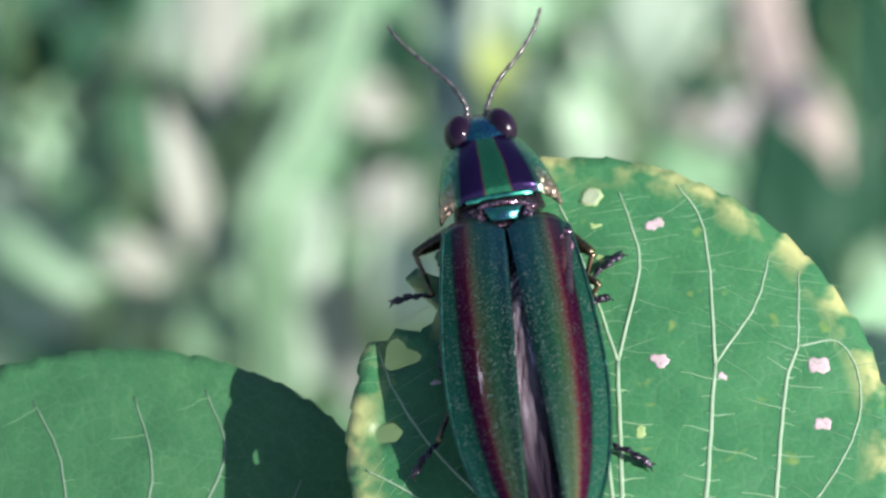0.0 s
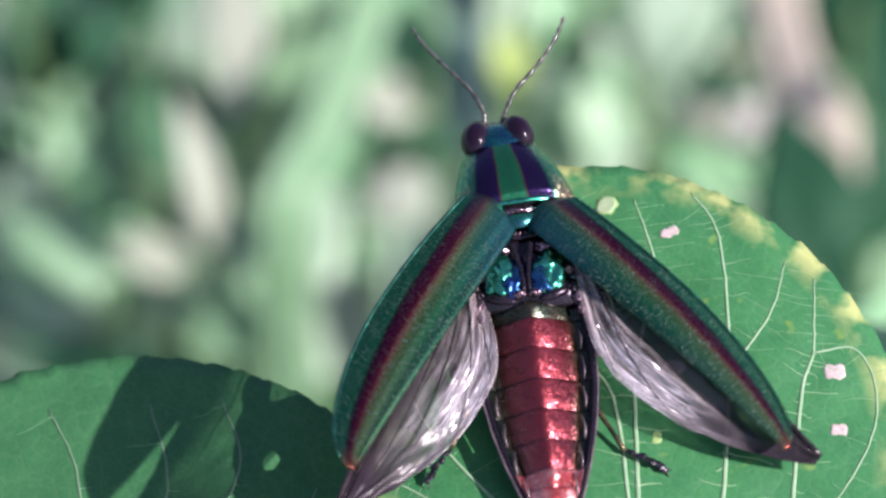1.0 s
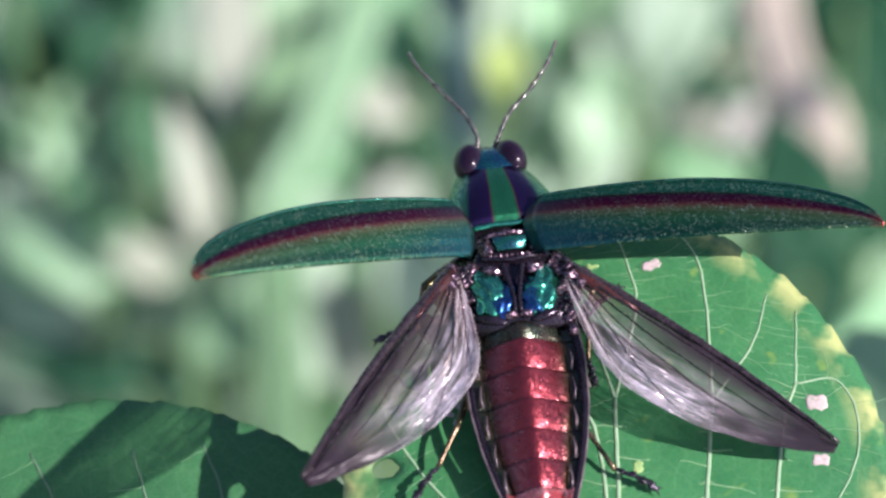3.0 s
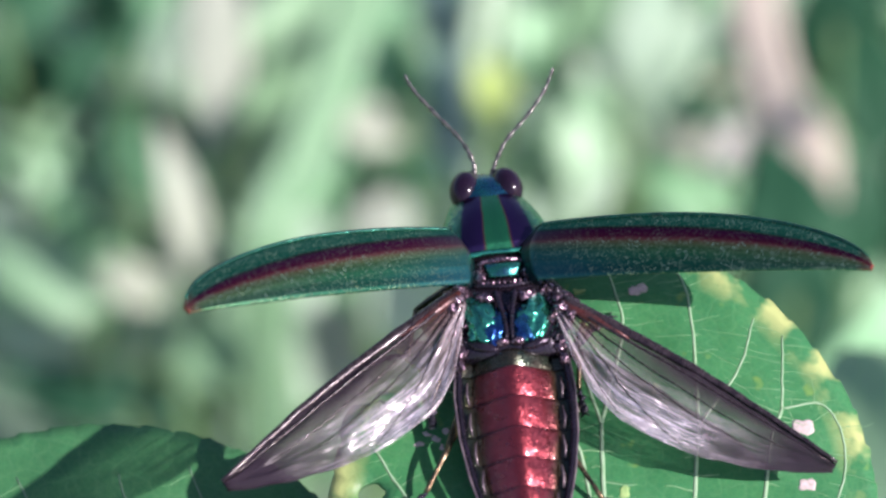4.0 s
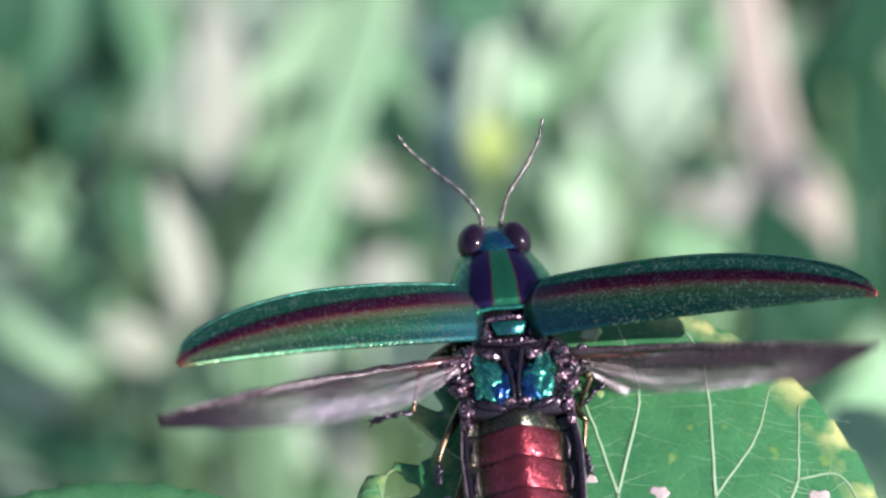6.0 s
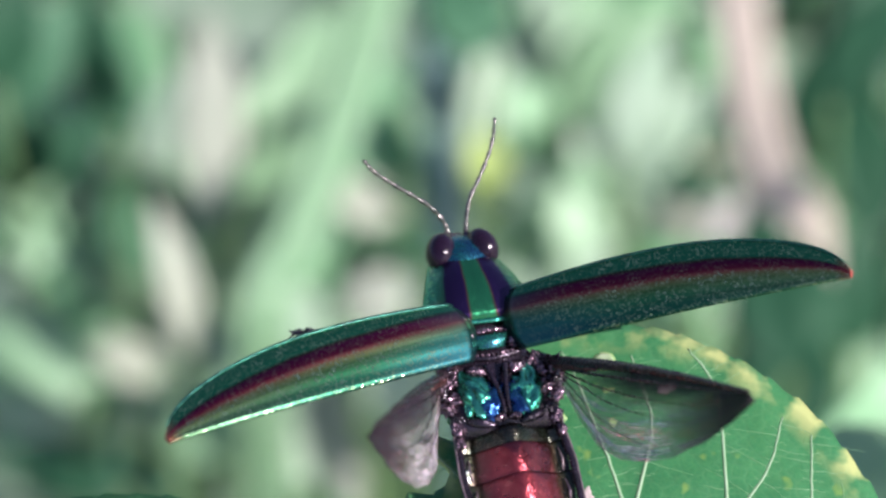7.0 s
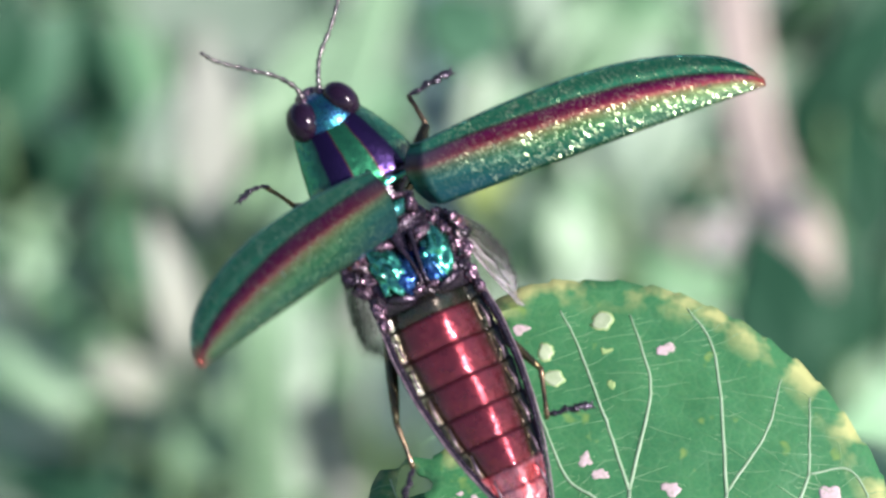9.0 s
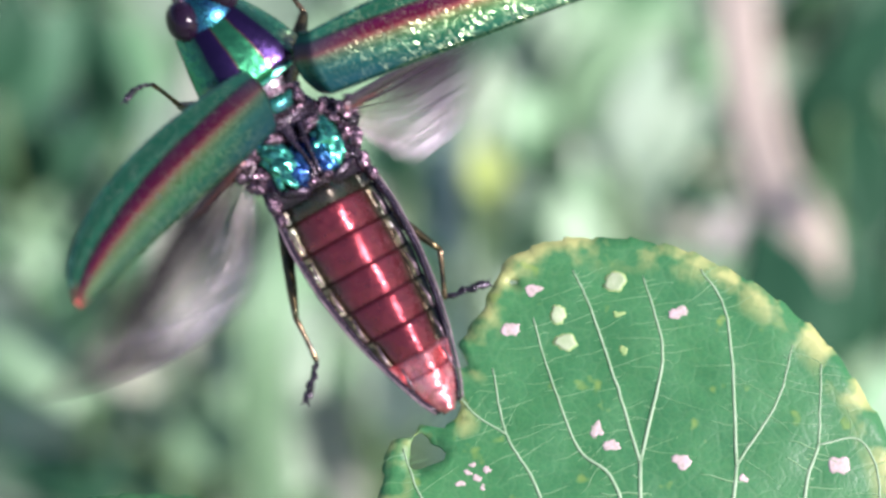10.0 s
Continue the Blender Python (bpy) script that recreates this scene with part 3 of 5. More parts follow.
UNDERGROWTH = plain("undergrowth", (0.17, 0.34, 0.19), (0.22, 0.41, 0.25), 22, 0.5, 0.2, 0.3, 1.0)
BLADE_GREEN = plain("blade_green", (0.17, 0.40, 0.19), (0.21, 0.45, 0.23), 30, 0.45, 0.2, 0.25)
BLADE_PALE = plain("blade_pale", (0.29, 0.46, 0.30), (0.38, 0.51, 0.37), 30, 0.4, 0.2, 0.2)
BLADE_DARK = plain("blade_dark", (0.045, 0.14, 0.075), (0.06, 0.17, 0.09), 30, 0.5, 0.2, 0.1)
# near-black green for leaves added as shade between the plants, gloss cut below
BLADE_SHADE = plain("blade_shade", (0.012, 0.06, 0.03), (0.025, 0.09, 0.045), 30, 0.5, 0.2, 0.1)
for deep in (BLADE_SHADE, BLADE_DARK):
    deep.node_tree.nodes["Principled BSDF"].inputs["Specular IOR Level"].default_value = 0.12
BLADE_YELLOW = plain("blade_yellow", (0.28, 0.42, 0.08), (0.33, 0.46, 0.11), 30, 0.45, 0.2, 0.25)
DRY = plain("dry_stalk", (0.45, 0.41, 0.33), (0.38, 0.35, 0.28), 40, 0.7, 0.3)
DRY_WHITE = plain("dry_leaf", (0.31, 0.35, 0.27), (0.25, 0.30, 0.22), 30, 0.6, 0.3)
DRY_PINK = plain("withered_leaf", (0.36, 0.37, 0.34), (0.30, 0.31, 0.28), 30, 0.6, 0.3)
STEM_BLUE = plain("bluish_stem", (0.10, 0.19, 0.17), (0.14, 0.24, 0.21), 30, 0.5, 0.2)
BLADE_LIGHT = plain("blade_light", (0.22, 0.42, 0.22), (0.27, 0.46, 0.27), 60, 0.45, 0.2, 0.25)
BROWN = plain("brown_twig", (0.08, 0.07, 0.045), (0.12, 0.10, 0.07), 30, 0.7, 0.3)


# ---------------------------------------------------------------- mesh tools
def mesh_object(name, verts, faces, material, parent=None, uvs=None, label="", smooth=True):
    me = bpy.data.meshes.new(name)
    me.from_pydata([tuple(v) for v in verts], [], faces)
    if uvs is not None:
        layer = me.uv_layers.new(name="UVMap")
        idx = np.empty(len(me.loops), dtype=np.int32)
        me.loops.foreach_get("vertex_index", idx)
        layer.data.foreach_set("uv", np.asarray(uvs, dtype=np.float32)[idx].ravel())
    me.polygons.foreach_set("use_smooth", [smooth] * len(me.polygons))
    me.materials.append(material)
    me.validate()
    ob = new(name, me)
    if parent is not None:
        ob.parent = parent
    if label:
        tagged(ob, label)
    return ob


class Build:
    """Collects surfaces in plan units into one mesh."""

    def __init__(self):
        self.v, self.f, self.uv = [], [], []

    def shell(self, nu, nv, fn, thick):
        """A closed curved plate: fn(u, v) gives its outer face."""
        o = len(self.v)
        top = np.array([[fn(i / nu, j / nv) for i in range(nu + 1)] for j in range(nv + 1)], dtype=float)
        du, dv = np.gradient(top, axis=1), np.gradient(top, axis=0)
        nor = np.cross(du, dv)
        nor /= np.maximum(np.linalg.norm(nor, axis=2, keepdims=True), 1e-9)
        if nor[..., 2].mean() < 0:
            nor = -nor
        low = top - nor * thick
        w = nu + 1
        for g in (top, low):
            self.v += [tuple(p) for row in g for p in row]
            self.uv += [(i / nu, j / nv) for j in range(nv + 1) for i in range(nu + 1)]
        n = w * (nv + 1)
        for j in range(nv):
            for i in range(nu):
                a = o + j * w + i
                self.f.append((a, a + 1, a + w + 1, a + w))
                self.f.append((a + n, a + n + w, a + n + w + 1, a + n + 1))
        rim = [j * w for j in range(nv + 1)] + [nv * w + i for i in range(1, nu + 1)] + [j * w + nu for j in range(nv - 1, -1, -1)] + list(range(nu - 1, 0, -1))
        for a, b in zip(rim, rim[1:] + rim[:1]):
            self.f.append((o + a, o + b, o + b + n, o + a + n))
        return self

    def tube(self, pts, radii, sides=8, flat=1.0):
        pts = [Vector(p) for p in pts]
        if isinstance(radii, (int, float)):
            radii = [radii] * len(pts)
        o = len(self.v)
        t0 = (pts[1] - pts[0]).normalized()
        ref = Vector((0, 0, 1)) if abs(t0.z) < 0.9 else Vector((1, 0, 0))
        for k, (p, r) in enumerate(zip(pts, radii)):
            t = (pts[min(k + 1, len(pts) - 1)] - pts[max(k - 1, 0)]).normalized()
            a = ref.cross(t).normalized()
            b = t.cross(a)
            ref = b
            for s in range(sides):
                q = 2 * math.pi * s / sides
                self.v.append(tuple(p + a * (r * math.cos(q)) + b * (r * flat * math.sin(q))))
                self.uv.append((s / sides, k / (len(pts) - 1)))
        for k in range(len(pts) - 1):
            for s in range(sides):
                a, b = o + k * sides + s, o + k * sides + (s + 1) % sides
                self.f.append((a, b, b + sides, a + sides))
        self.f.append(tuple(o + s for s in reversed(range(sides))))
        e = o + (len(pts) - 1) * sides
        self.f.append(tuple(e + s for s in range(sides)))
        return self

    def blob(self, c, r, seg=20, rings=12, turn=(0, 0, 0), rough=0.0, seed=0.0, power=1.0):
        o = len(self.v)
        m = pose(0, 0, 0, *turn)
        for j in range(rings + 1):
            th = math.pi * j / rings
            for i in range(seg):
                ph = 2 * math.pi * i / seg
                d = Vector((math.sin(th) * math.cos(ph), math.sin(th) * math.sin(ph), math.cos(th)))
                d = Vector([math.copysign(abs(x) ** power, x) for x in d])
                k = 1 + rough * noise.noise(d * 2.3 + Vector((seed, seed * 1.7, 0)))
                p = m @ Vector((d.x * r[0] * k, d.y * r[1] * k, d.z * r[2] * k))
                self.v.append((c[0] + p.x, c[1] + p.y, c[2] + p.z))
                self.uv.append((i / seg, j / rings))
        for j in range(rings):
            for i in range(seg):
                a, b = o + j * seg + i, o + j * seg + (i + 1) % seg
                self.f.append((a, a + seg, b + seg, b))
        return self

    def loft(self, rings):
        """Joins closed rings of equal length and caps the ends."""
        o, n = len(self.v), len(rings[0])
        for k, ring in enumerate(rings):
            self.v += [tuple(p) for p in ring]
            self.uv += [(i / n, k / (len(rings) - 1)) for i in range(n)]
        for k in range(len(rings) - 1):
            for i in range(n):
                a, b = o + k * n + i, o + k * n + (i + 1) % n
                self.f.append((a, b, b + n, a + n))
        self.f.append(tuple(o + i for i in reversed(range(n))))
        self.f.append(tuple(o + (len(rings) - 1) * n + i for i in range(n)))
        return self


def part(name, build, material, parent, label="", scale=U):
    return mesh_object(name, np.array(build.v) * scale, build.f, material, parent, build.uv, label)


def smooth_path(pts, n):
    """Catmull-Rom through the points."""
    pts = [Vector(p) for p in pts]
    ext = [pts[0] * 2 - pts[1]] + pts + [pts[-1] * 2 - pts[-2]]
    out = []
    for k in range(len(pts) - 1):
        a, b, c, d = ext[k:k + 4]
        for i in range(n):
            t = i / n
            out.append(0.5 * ((2 * b) + (c - a) * t + (2 * a - 5 * b + 4 * c - d) * t * t + (3 * b - a - 3 * c + d) * t ** 3))
    out.append(pts[-1])
    return out


def ease(x):
    x = max(0.0, min(1.0, x))
    return x * x * (3 - 2 * x)


# ---------------------------------------------------------------- ground
def make_ground():
    n = 90
    xs = np.sign(np.linspace(-1, 1, n)) * np.abs(np.linspace(-1, 1, n)) ** 3.2 * 300
    verts = [(x, y + 1.76, 0.012 * noise.noise(Vector((x * 7, y * 7, 0))) + 0.02 * noise.noise(Vector((x * 1.5, y * 1.5, 3)))) for y in xs for x in xs]
    faces = [(j * n + i, j * n + i + 1, (j + 1) * n + i + 1, (j + 1) * n + i) for j in range(n - 1) for i in range(n - 1)]
    tagged(mesh_object("ground", verts, faces, GROUND), "dark green mossy meadow ground", "ground", kind="structure")


EYE_POINT = Vector((0, 0, 1.428))
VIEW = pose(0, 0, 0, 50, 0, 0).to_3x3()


def far_point(h, v, d):
    """A place in the meadow, set to fit the camera's view by its bearing (thousandths) and its distance."""
    return EYE_POINT + VIEW @ Vector((h / 1000, v / 1000, -1)) * d


def ribbon(build, pts, widths, thick, face):
    """A strap with a shallow keel through the points, its broad side towards `face`."""
    pts = [Vector(p) for p in pts]
    rings = []
    for k, p in enumerate(pts):
        t = (pts[min(k + 1, len(pts) - 1)] - pts[max(k - 1, 0)]).normalized()
        side = t.cross(face).normalized()
        up = side.cross(t).normalized()
        w = widths[k] / 2
        rings.append([p - side * w + up * w * 0.25, p - side * w * 0.5 + up * w * 0.08, p - up * w * 0.02, p + side * w * 0.5 + up * w * 0.08, p + side * w + up * w * 0.25,
                      p + side * w * 0.5 + up * (w * 0.08 - thick), p - up * (w * 0.02 + thick), p - side * w * 0.5 + up * (w * 0.08 - thick)])
    build.loft(rings)


def meadow_blade(name, label, category, bearings, width, material, taper=0.5):
    """A long blade or dead stalk that rises from the ground through the given bearings."""
    pts = [far_point(*b) for b in bearings]
    foot = Vector((pts[-1].x * 1.02, pts[-1].y + 0.03, -0.01))
    path = smooth_path(pts + [(pts[-1] + foot) / 2 + Vector((0, 0.01, 0)), foot], 6)
    n = len(path)
    ws = [width * (1 - taper * (1 - k / (n - 1)) ** 2) * (0.15 if k == 0 else 1) for k in range(n)]
    root = new(name)
    root.location = (foot.x, foot.y, 0)
    shift = Vector((foot.x, foot.y, 0))
    path = [p - shift for p in path]
    b = Build()
    ribbon(b, path, ws, width * 0.06 + 0.0008, Vector((0, -0.75, 0.65)))
    part("blade", b, material, root, scale=1.0)
    rib = Build().tube([p + Vector((0, -0.75, 0.65)) * width * 0.02 for p in path], [max(0.0006, w * 0.07) for w in ws], 6)
    part("midrib", rib, material, root, scale=1.0)
    return tagged(root, label, category)


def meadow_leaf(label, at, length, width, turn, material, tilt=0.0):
    """A broad leaf of a meadow plant on its own stem, turned roughly square to the camera's view."""
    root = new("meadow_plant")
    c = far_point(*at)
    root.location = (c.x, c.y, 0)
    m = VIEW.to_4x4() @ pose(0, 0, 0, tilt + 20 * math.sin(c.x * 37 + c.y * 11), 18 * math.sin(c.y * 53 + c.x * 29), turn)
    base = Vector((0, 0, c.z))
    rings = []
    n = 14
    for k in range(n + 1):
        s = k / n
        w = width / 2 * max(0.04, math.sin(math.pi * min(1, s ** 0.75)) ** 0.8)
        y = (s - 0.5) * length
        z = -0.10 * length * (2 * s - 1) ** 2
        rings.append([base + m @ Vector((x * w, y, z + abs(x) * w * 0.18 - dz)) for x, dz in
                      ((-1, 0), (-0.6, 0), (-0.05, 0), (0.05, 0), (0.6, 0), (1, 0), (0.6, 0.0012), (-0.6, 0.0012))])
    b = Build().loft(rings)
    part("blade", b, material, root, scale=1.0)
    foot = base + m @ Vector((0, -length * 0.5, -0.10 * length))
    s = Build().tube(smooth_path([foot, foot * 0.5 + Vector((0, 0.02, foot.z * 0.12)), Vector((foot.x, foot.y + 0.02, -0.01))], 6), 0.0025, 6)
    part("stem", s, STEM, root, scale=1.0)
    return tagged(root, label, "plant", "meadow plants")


def make_undergrowth():
    rng = random.Random(5)
    b = Build()
    for k in range(6800):
        a = rng.uniform(0, 2 * math.pi)
        r = 1.75 * rng.random() ** 0.5 + abs(rng.gauss(0, 0.15)) if k < 3800 else 1.2 + 3.4 * rng.random() ** 0.8
        x, y = r * math.cos(a), 1.95 + r * math.sin(a)
        if abs(x) < 0.12 and -0.1 < y < 0.5:
            continue
        h = rng.uniform(0.04, 0.17) * (0.7 if y < 1.5 else 1.0)
        lean = Vector((rng.uniform(-0.7, 0.7), rng.uniform(-0.7, 0.5), 1)).normalized()
        side = Vector((rng.uniform(-1, 1), rng.uniform(-0.5, 0.5), rng.uniform(-0.3, 0.3)))
        side = (side - lean * side.dot(lean)).normalized()
        nor = side.cross(lean)
        w = rng.uniform(0.006, 0.03)
        rings = []
        for s in (0.0, 0.3, 0.65, 1.0):
            p = Vector((x, y, -0.01)) + lean * h * s + nor * h * 0.35 * s * s
            ww = w * (0.3, 1.0, 0.8, 0.06)[int(s * 3 + 0.5)]
            rings.append([p - side * ww, p + nor * ww * 0.1, p + side * ww, p - nor * 0.0008])
        b.loft(rings)
    ob = part("undergrowth", b, UNDERGROWTH, None, scale=1.0)
    tagged(ob, "tangled green meadow undergrowth with withered blades", "undergrowth", kind="stuff")


def make_meadow():
    meadow_blade("dry_stalk", "pale tan dead stalk leaning among meadow plants", "stalk", [(92.5, 154.3, 1.75), (97.0, 105.9, 1.69), (101.1, 75.5, 1.65), (107.7, 52.2, 1.61), (117.6, 28.0, 1.57)], 0.0290, DRY, 0.1)
    meadow_blade("grass_blade", "broad bright green grass blade", "grass", [(-5.9, 154.3, 1.66), (-20.1, 105.9, 1.62), (-31.9, 68.3, 1.57), (-43.6, 36.0, 1.53), (-55.4, 2.0, 1.50)], 0.0270, BLADE_LIGHT, 0.1)
    meadow_blade("grass_blade", "broad bright green grass blade", "grass", [(-11.5, 89.8, 2.14), (-22.2, 68.3, 2.04), (-33.0, 43.2, 1.94), (-40.2, 19.9, 1.88)], 0.0300, BLADE_GREEN, 0.3)
    meadow_leaf("long withered pinkish meadow leaf", (-82.3, 22.1, 1.50), 0.0800, 0.0200, 18, DRY_WHITE, 0)
    meadow_leaf("pale whitish withered meadow leaf", (-71.3, 78.6, 1.60), 0.1200, 0.0330, 3, DRY_WHITE, 0)
    meadow_leaf("short beige withered leaf", (-33.0, -24.9, 1.63), 0.0936, 0.0322, 18, DRY_WHITE, 0)
    meadow_blade("plant_stem", "bluish green upright plant stem", "stem", [(-2.5, 154.3, 1.88), (-0.4, 105.9, 1.84), (2.2, 68.3, 1.78), (3.9, 39.6, 1.73), (2.9, 18.1, 1.69)], 0.0200, STEM_BLUE, 0.1)
    meadow_blade("twig", "thin curved brown twig", "twig", [(54.9, 41.4, 1.94), (62.0, 50.4, 1.96), (74.6, 57.5, 1.98), (92.5, 59.3, 2.00), (99.7, 52.2, 2.00)], 0.0100, BROWN, 0.1)
    meadow_leaf("pale green rounded meadow leaf", (-16.9, 12.7, 1.75), 0.0535, 0.0377, -20, BLADE_PALE, 0)
    meadow_leaf("pale green broad meadow leaf", (49.5, 48.6, 1.88), 0.0875, 0.0505, 12, BLADE_PALE, 0)
    meadow_leaf("light green broad meadow leaf", (71.0, 71.9, 2.00), 0.0860, 0.0538, -30, BLADE_PALE, 0)
    meadow_leaf("light green broad meadow leaf", (31.5, 71.9, 2.04), 0.0658, 0.0512, 30, BLADE_GREEN, 0)
    meadow_leaf("small yellow-green meadow leaf", (15.1, 50.4, 1.94), 0.0382, 0.0243, 10, BLADE_YELLOW, 0)
    meadow_leaf("pale green meadow leaf", (-54.5, -28.5, 1.71), 0.0676, 0.0461, 50, BLADE_PALE, 0)
    meadow_leaf("broad green meadow leaf", (-122.6, -10.6, 1.75), 0.0818, 0.0535, 60, BLADE_GREEN, 0)
    meadow_leaf("pale green meadow leaf", (-124.4, 7.3, 1.88), 0.0875, 0.0404, 40, BLADE_PALE, 0)
    meadow_leaf("pale green meadow leaf", (-129.8, 34.2, 2.00), 0.0681, 0.0430, 70, BLADE_GREEN, 0)
    # dark leaves, here and further down, are added to stand in for shaded gaps
    meadow_leaf("dark green leaf standing in for meadow shade", (-95.7, 37.8, 1.84), 0.0625, 0.0461, 20, BLADE_DARK, 0)
    meadow_leaf("dark green leaf standing in for meadow shade", (109.5, 18.1, 1.43), 0.0845, 0.0512, 8, BLADE_SHADE, 0)
    meadow_leaf("dark green leaf standing in for meadow shade", (110.4, -8.8, 1.41), 0.0757, 0.0555, -10, BLADE_SHADE, 0)
    meadow_leaf("dark green leaf standing in for meadow shade", (133.7, 19.9, 1.59), 0.0742, 0.0342, 0, BLADE_SHADE, 0)
    meadow_leaf("dark green leaf standing in for meadow shade", (133.7, 64.7, 1.75), 0.1038, 0.0472, 10, BLADE_SHADE, 0)
    meadow_leaf("dark green leaf standing in for meadow shade", (76.4, 55.8, 1.90), 0.0748, 0.0204, 70, BLADE_SHADE, 0)
    meadow_leaf("light green broad meadow leaf", (136.4, -5.2, 1.63), 0.0527, 0.0234, 0, BLADE_LIGHT, 0)
    meadow_leaf("tan withered meadow leaf", (80.0, 45.0, 1.92), 0.0516, 0.0378, 30, DRY_WHITE, 0)
    meadow_leaf("greyish withered meadow leaf", (90.7, 39.6, 1.84), 0.0428, 0.0197, -40, DRY_PINK, 0)
    meadow_leaf("pale withered meadow leaf", (45.9, 25.3, 1.75), 0.0629, 0.0283, -40, BLADE_PALE, 0)
    meadow_leaf("dark green leaf standing in for meadow shade", (-9.7, 29.8, 1.75), 0.0598, 0.0283, -60, BLADE_DARK, 0)
    meadow_leaf("dark green leaf standing in for meadow shade", (-133.4, 68.3, 1.96), 0.0843, 0.0597, 20, BLADE_SHADE, 0)
    meadow_leaf("dark green leaf standing in for meadow shade", (-110.1, -37.5, 1.63), 0.1053, 0.0322, 80, BLADE_DARK, 0)
    meadow_leaf("dark green leaf standing in for meadow shade", (-56.3, -14.2, 1.84), 0.0395, 0.0296, 0, BLADE_DARK, 0)
    meadow_leaf("pale green meadow leaf", (-86.8, 71.9, 2.14), 0.0845, 0.0346, -10, BLADE_PALE, 0)
    meadow_leaf("pale green meadow leaf", (17.2, 19.9, 1.84), 0.0527, 0.0296, 60, BLADE_PALE, 0)
    meadow_leaf("light green leaf of the same shrub", (142.7, -60.8, 0.41), 0.0410, 0.0307, 35, BLADE_LIGHT, -20)
    meadow_leaf("light green broad meadow leaf", (-135.2, 54.0, 1.98), 0.0780, 0.0426, 40, BLADE_LIGHT, 0)
    meadow_leaf("dark green broad meadow leaf", (-113.7, 62.9, 2.04), 0.0731, 0.0402, -20, BLADE_DARK, 0)
    meadow_leaf("light green broad meadow leaf", (-108.3, 19.9, 1.90), 0.0748, 0.0408, 30, BLADE_LIGHT, 0)
    meadow_leaf("light green broad meadow leaf", (-54.5, 68.3, 2.16), 0.1008, 0.0504, -8, BLADE_LIGHT, 0)
    meadow_leaf("light green broad meadow leaf", (-11.5, 64.7, 2.16), 0.0930, 0.0465, 14, BLADE_LIGHT, 0)
    meadow_leaf("light green broad meadow leaf", (-40.2, 3.8, 1.84), 0.0724, 0.0395, -30, BLADE_LIGHT, 0)
    meadow_leaf("pale green broad meadow leaf", (-81.4, -24.9, 1.71), 0.0614, 0.0399, 60, BLADE_PALE, 0)
    meadow_leaf("pale green broad meadow leaf", (-129.8, -21.3, 1.71), 0.0614, 0.0338, 80, BLADE_PALE, 0)
    meadow_leaf("pale green broad meadow leaf", (-4.3, -7.0, 1.75), 0.0629, 0.0377, 0, BLADE_PALE, 0)
    meadow_leaf("light green broad meadow leaf", (-47.3, 32.4, 1.98), 0.0851, 0.0390, -20, BLADE_GREEN, 0)
    meadow_leaf("pale green broad meadow leaf", (17.2, 75.5, 2.20), 0.1027, 0.0553, 0, BLADE_PALE, 0)
    meadow_leaf("pale green broad meadow leaf", (54.9, 80.8, 2.16), 0.0775, 0.0620, 60, BLADE_PALE, 0)
    meadow_leaf("light green broad meadow leaf", (81.7, 25.3, 1.80), 0.0708, 0.0322, 70, BLADE_GREEN, 0)
    meadow_leaf("light green broad meadow leaf", (29.8, 37.8, 2.00), 0.0717, 0.0394, -30, BLADE_LIGHT, 0)
    meadow_leaf("light green broad meadow leaf", (-93.9, 89.8, 2.24), 0.1046, 0.0523, 10, BLADE_GREEN, 0)
    meadow_leaf("light green broad meadow leaf", (-40.2, 93.4, 2.29), 0.0983, 0.0492, -30, BLADE_LIGHT, 0)
    meadow_leaf("pale green broad meadow leaf", (47.7, 98.8, 2.24), 0.1046, 0.0603, -20, BLADE_LIGHT, 0)
    meadow_leaf("light green broad meadow leaf", (2.9, 100.6, 2.35), 0.1094, 0.0547, 20, BLADE_LIGHT, 0)
    meadow_leaf("pale green broad meadow leaf", (71.0, 102.4, 2.29), 0.0983, 0.0492, 40, BLADE_GREEN, 0)
    meadow_leaf("dark green broad meadow leaf", (-126.2, 95.2, 2.24), 0.1046, 0.0563, -40, BLADE_DARK, 0)
    meadow_leaf("pale green long meadow leaf", (65.6, 68.3, 1.80), 0.1062, 0.0290, -36, BLADE_PALE, 0)
    meadow_leaf("light green rounded meadow leaf", (45.9, 46.8, 1.63), 0.0585, 0.0380, -20, BLADE_LIGHT, 0)
    meadow_leaf("pale green rounded meadow leaf", (-16.9, 13.6, 1.63), 0.0439, 0.0322, -30, BLADE_PALE, 0)
    meadow_leaf("light green broad meadow leaf", (62.0, 89.8, 1.71), 0.0922, 0.0707, -50, BLADE_LIGHT, 0)
    meadow_leaf("pale green broad meadow leaf", (72.8, 68.3, 1.63), 0.0761, 0.0322, -38, BLADE_PALE, 0)
    meadow_leaf("dark green leaf standing in for meadow shade", (139.1, 107.7, 1.75), 0.1195, 0.0472, -20, BLADE_SHADE, 0)
    meadow_leaf("dark green leaf standing in for meadow shade", (-104.7, 89.8, 1.84), 0.0987, 0.0395, 10, BLADE_DARK, 0)
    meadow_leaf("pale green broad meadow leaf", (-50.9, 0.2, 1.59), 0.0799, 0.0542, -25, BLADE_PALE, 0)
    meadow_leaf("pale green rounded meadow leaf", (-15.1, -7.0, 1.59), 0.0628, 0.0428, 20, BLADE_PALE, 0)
    meadow_leaf("dark green leaf standing in for meadow shade", (106.8, 14.5, 1.35), 0.0628, 0.0410, 12, BLADE_SHADE, 0)
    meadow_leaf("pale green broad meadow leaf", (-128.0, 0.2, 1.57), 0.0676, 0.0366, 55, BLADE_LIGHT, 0)
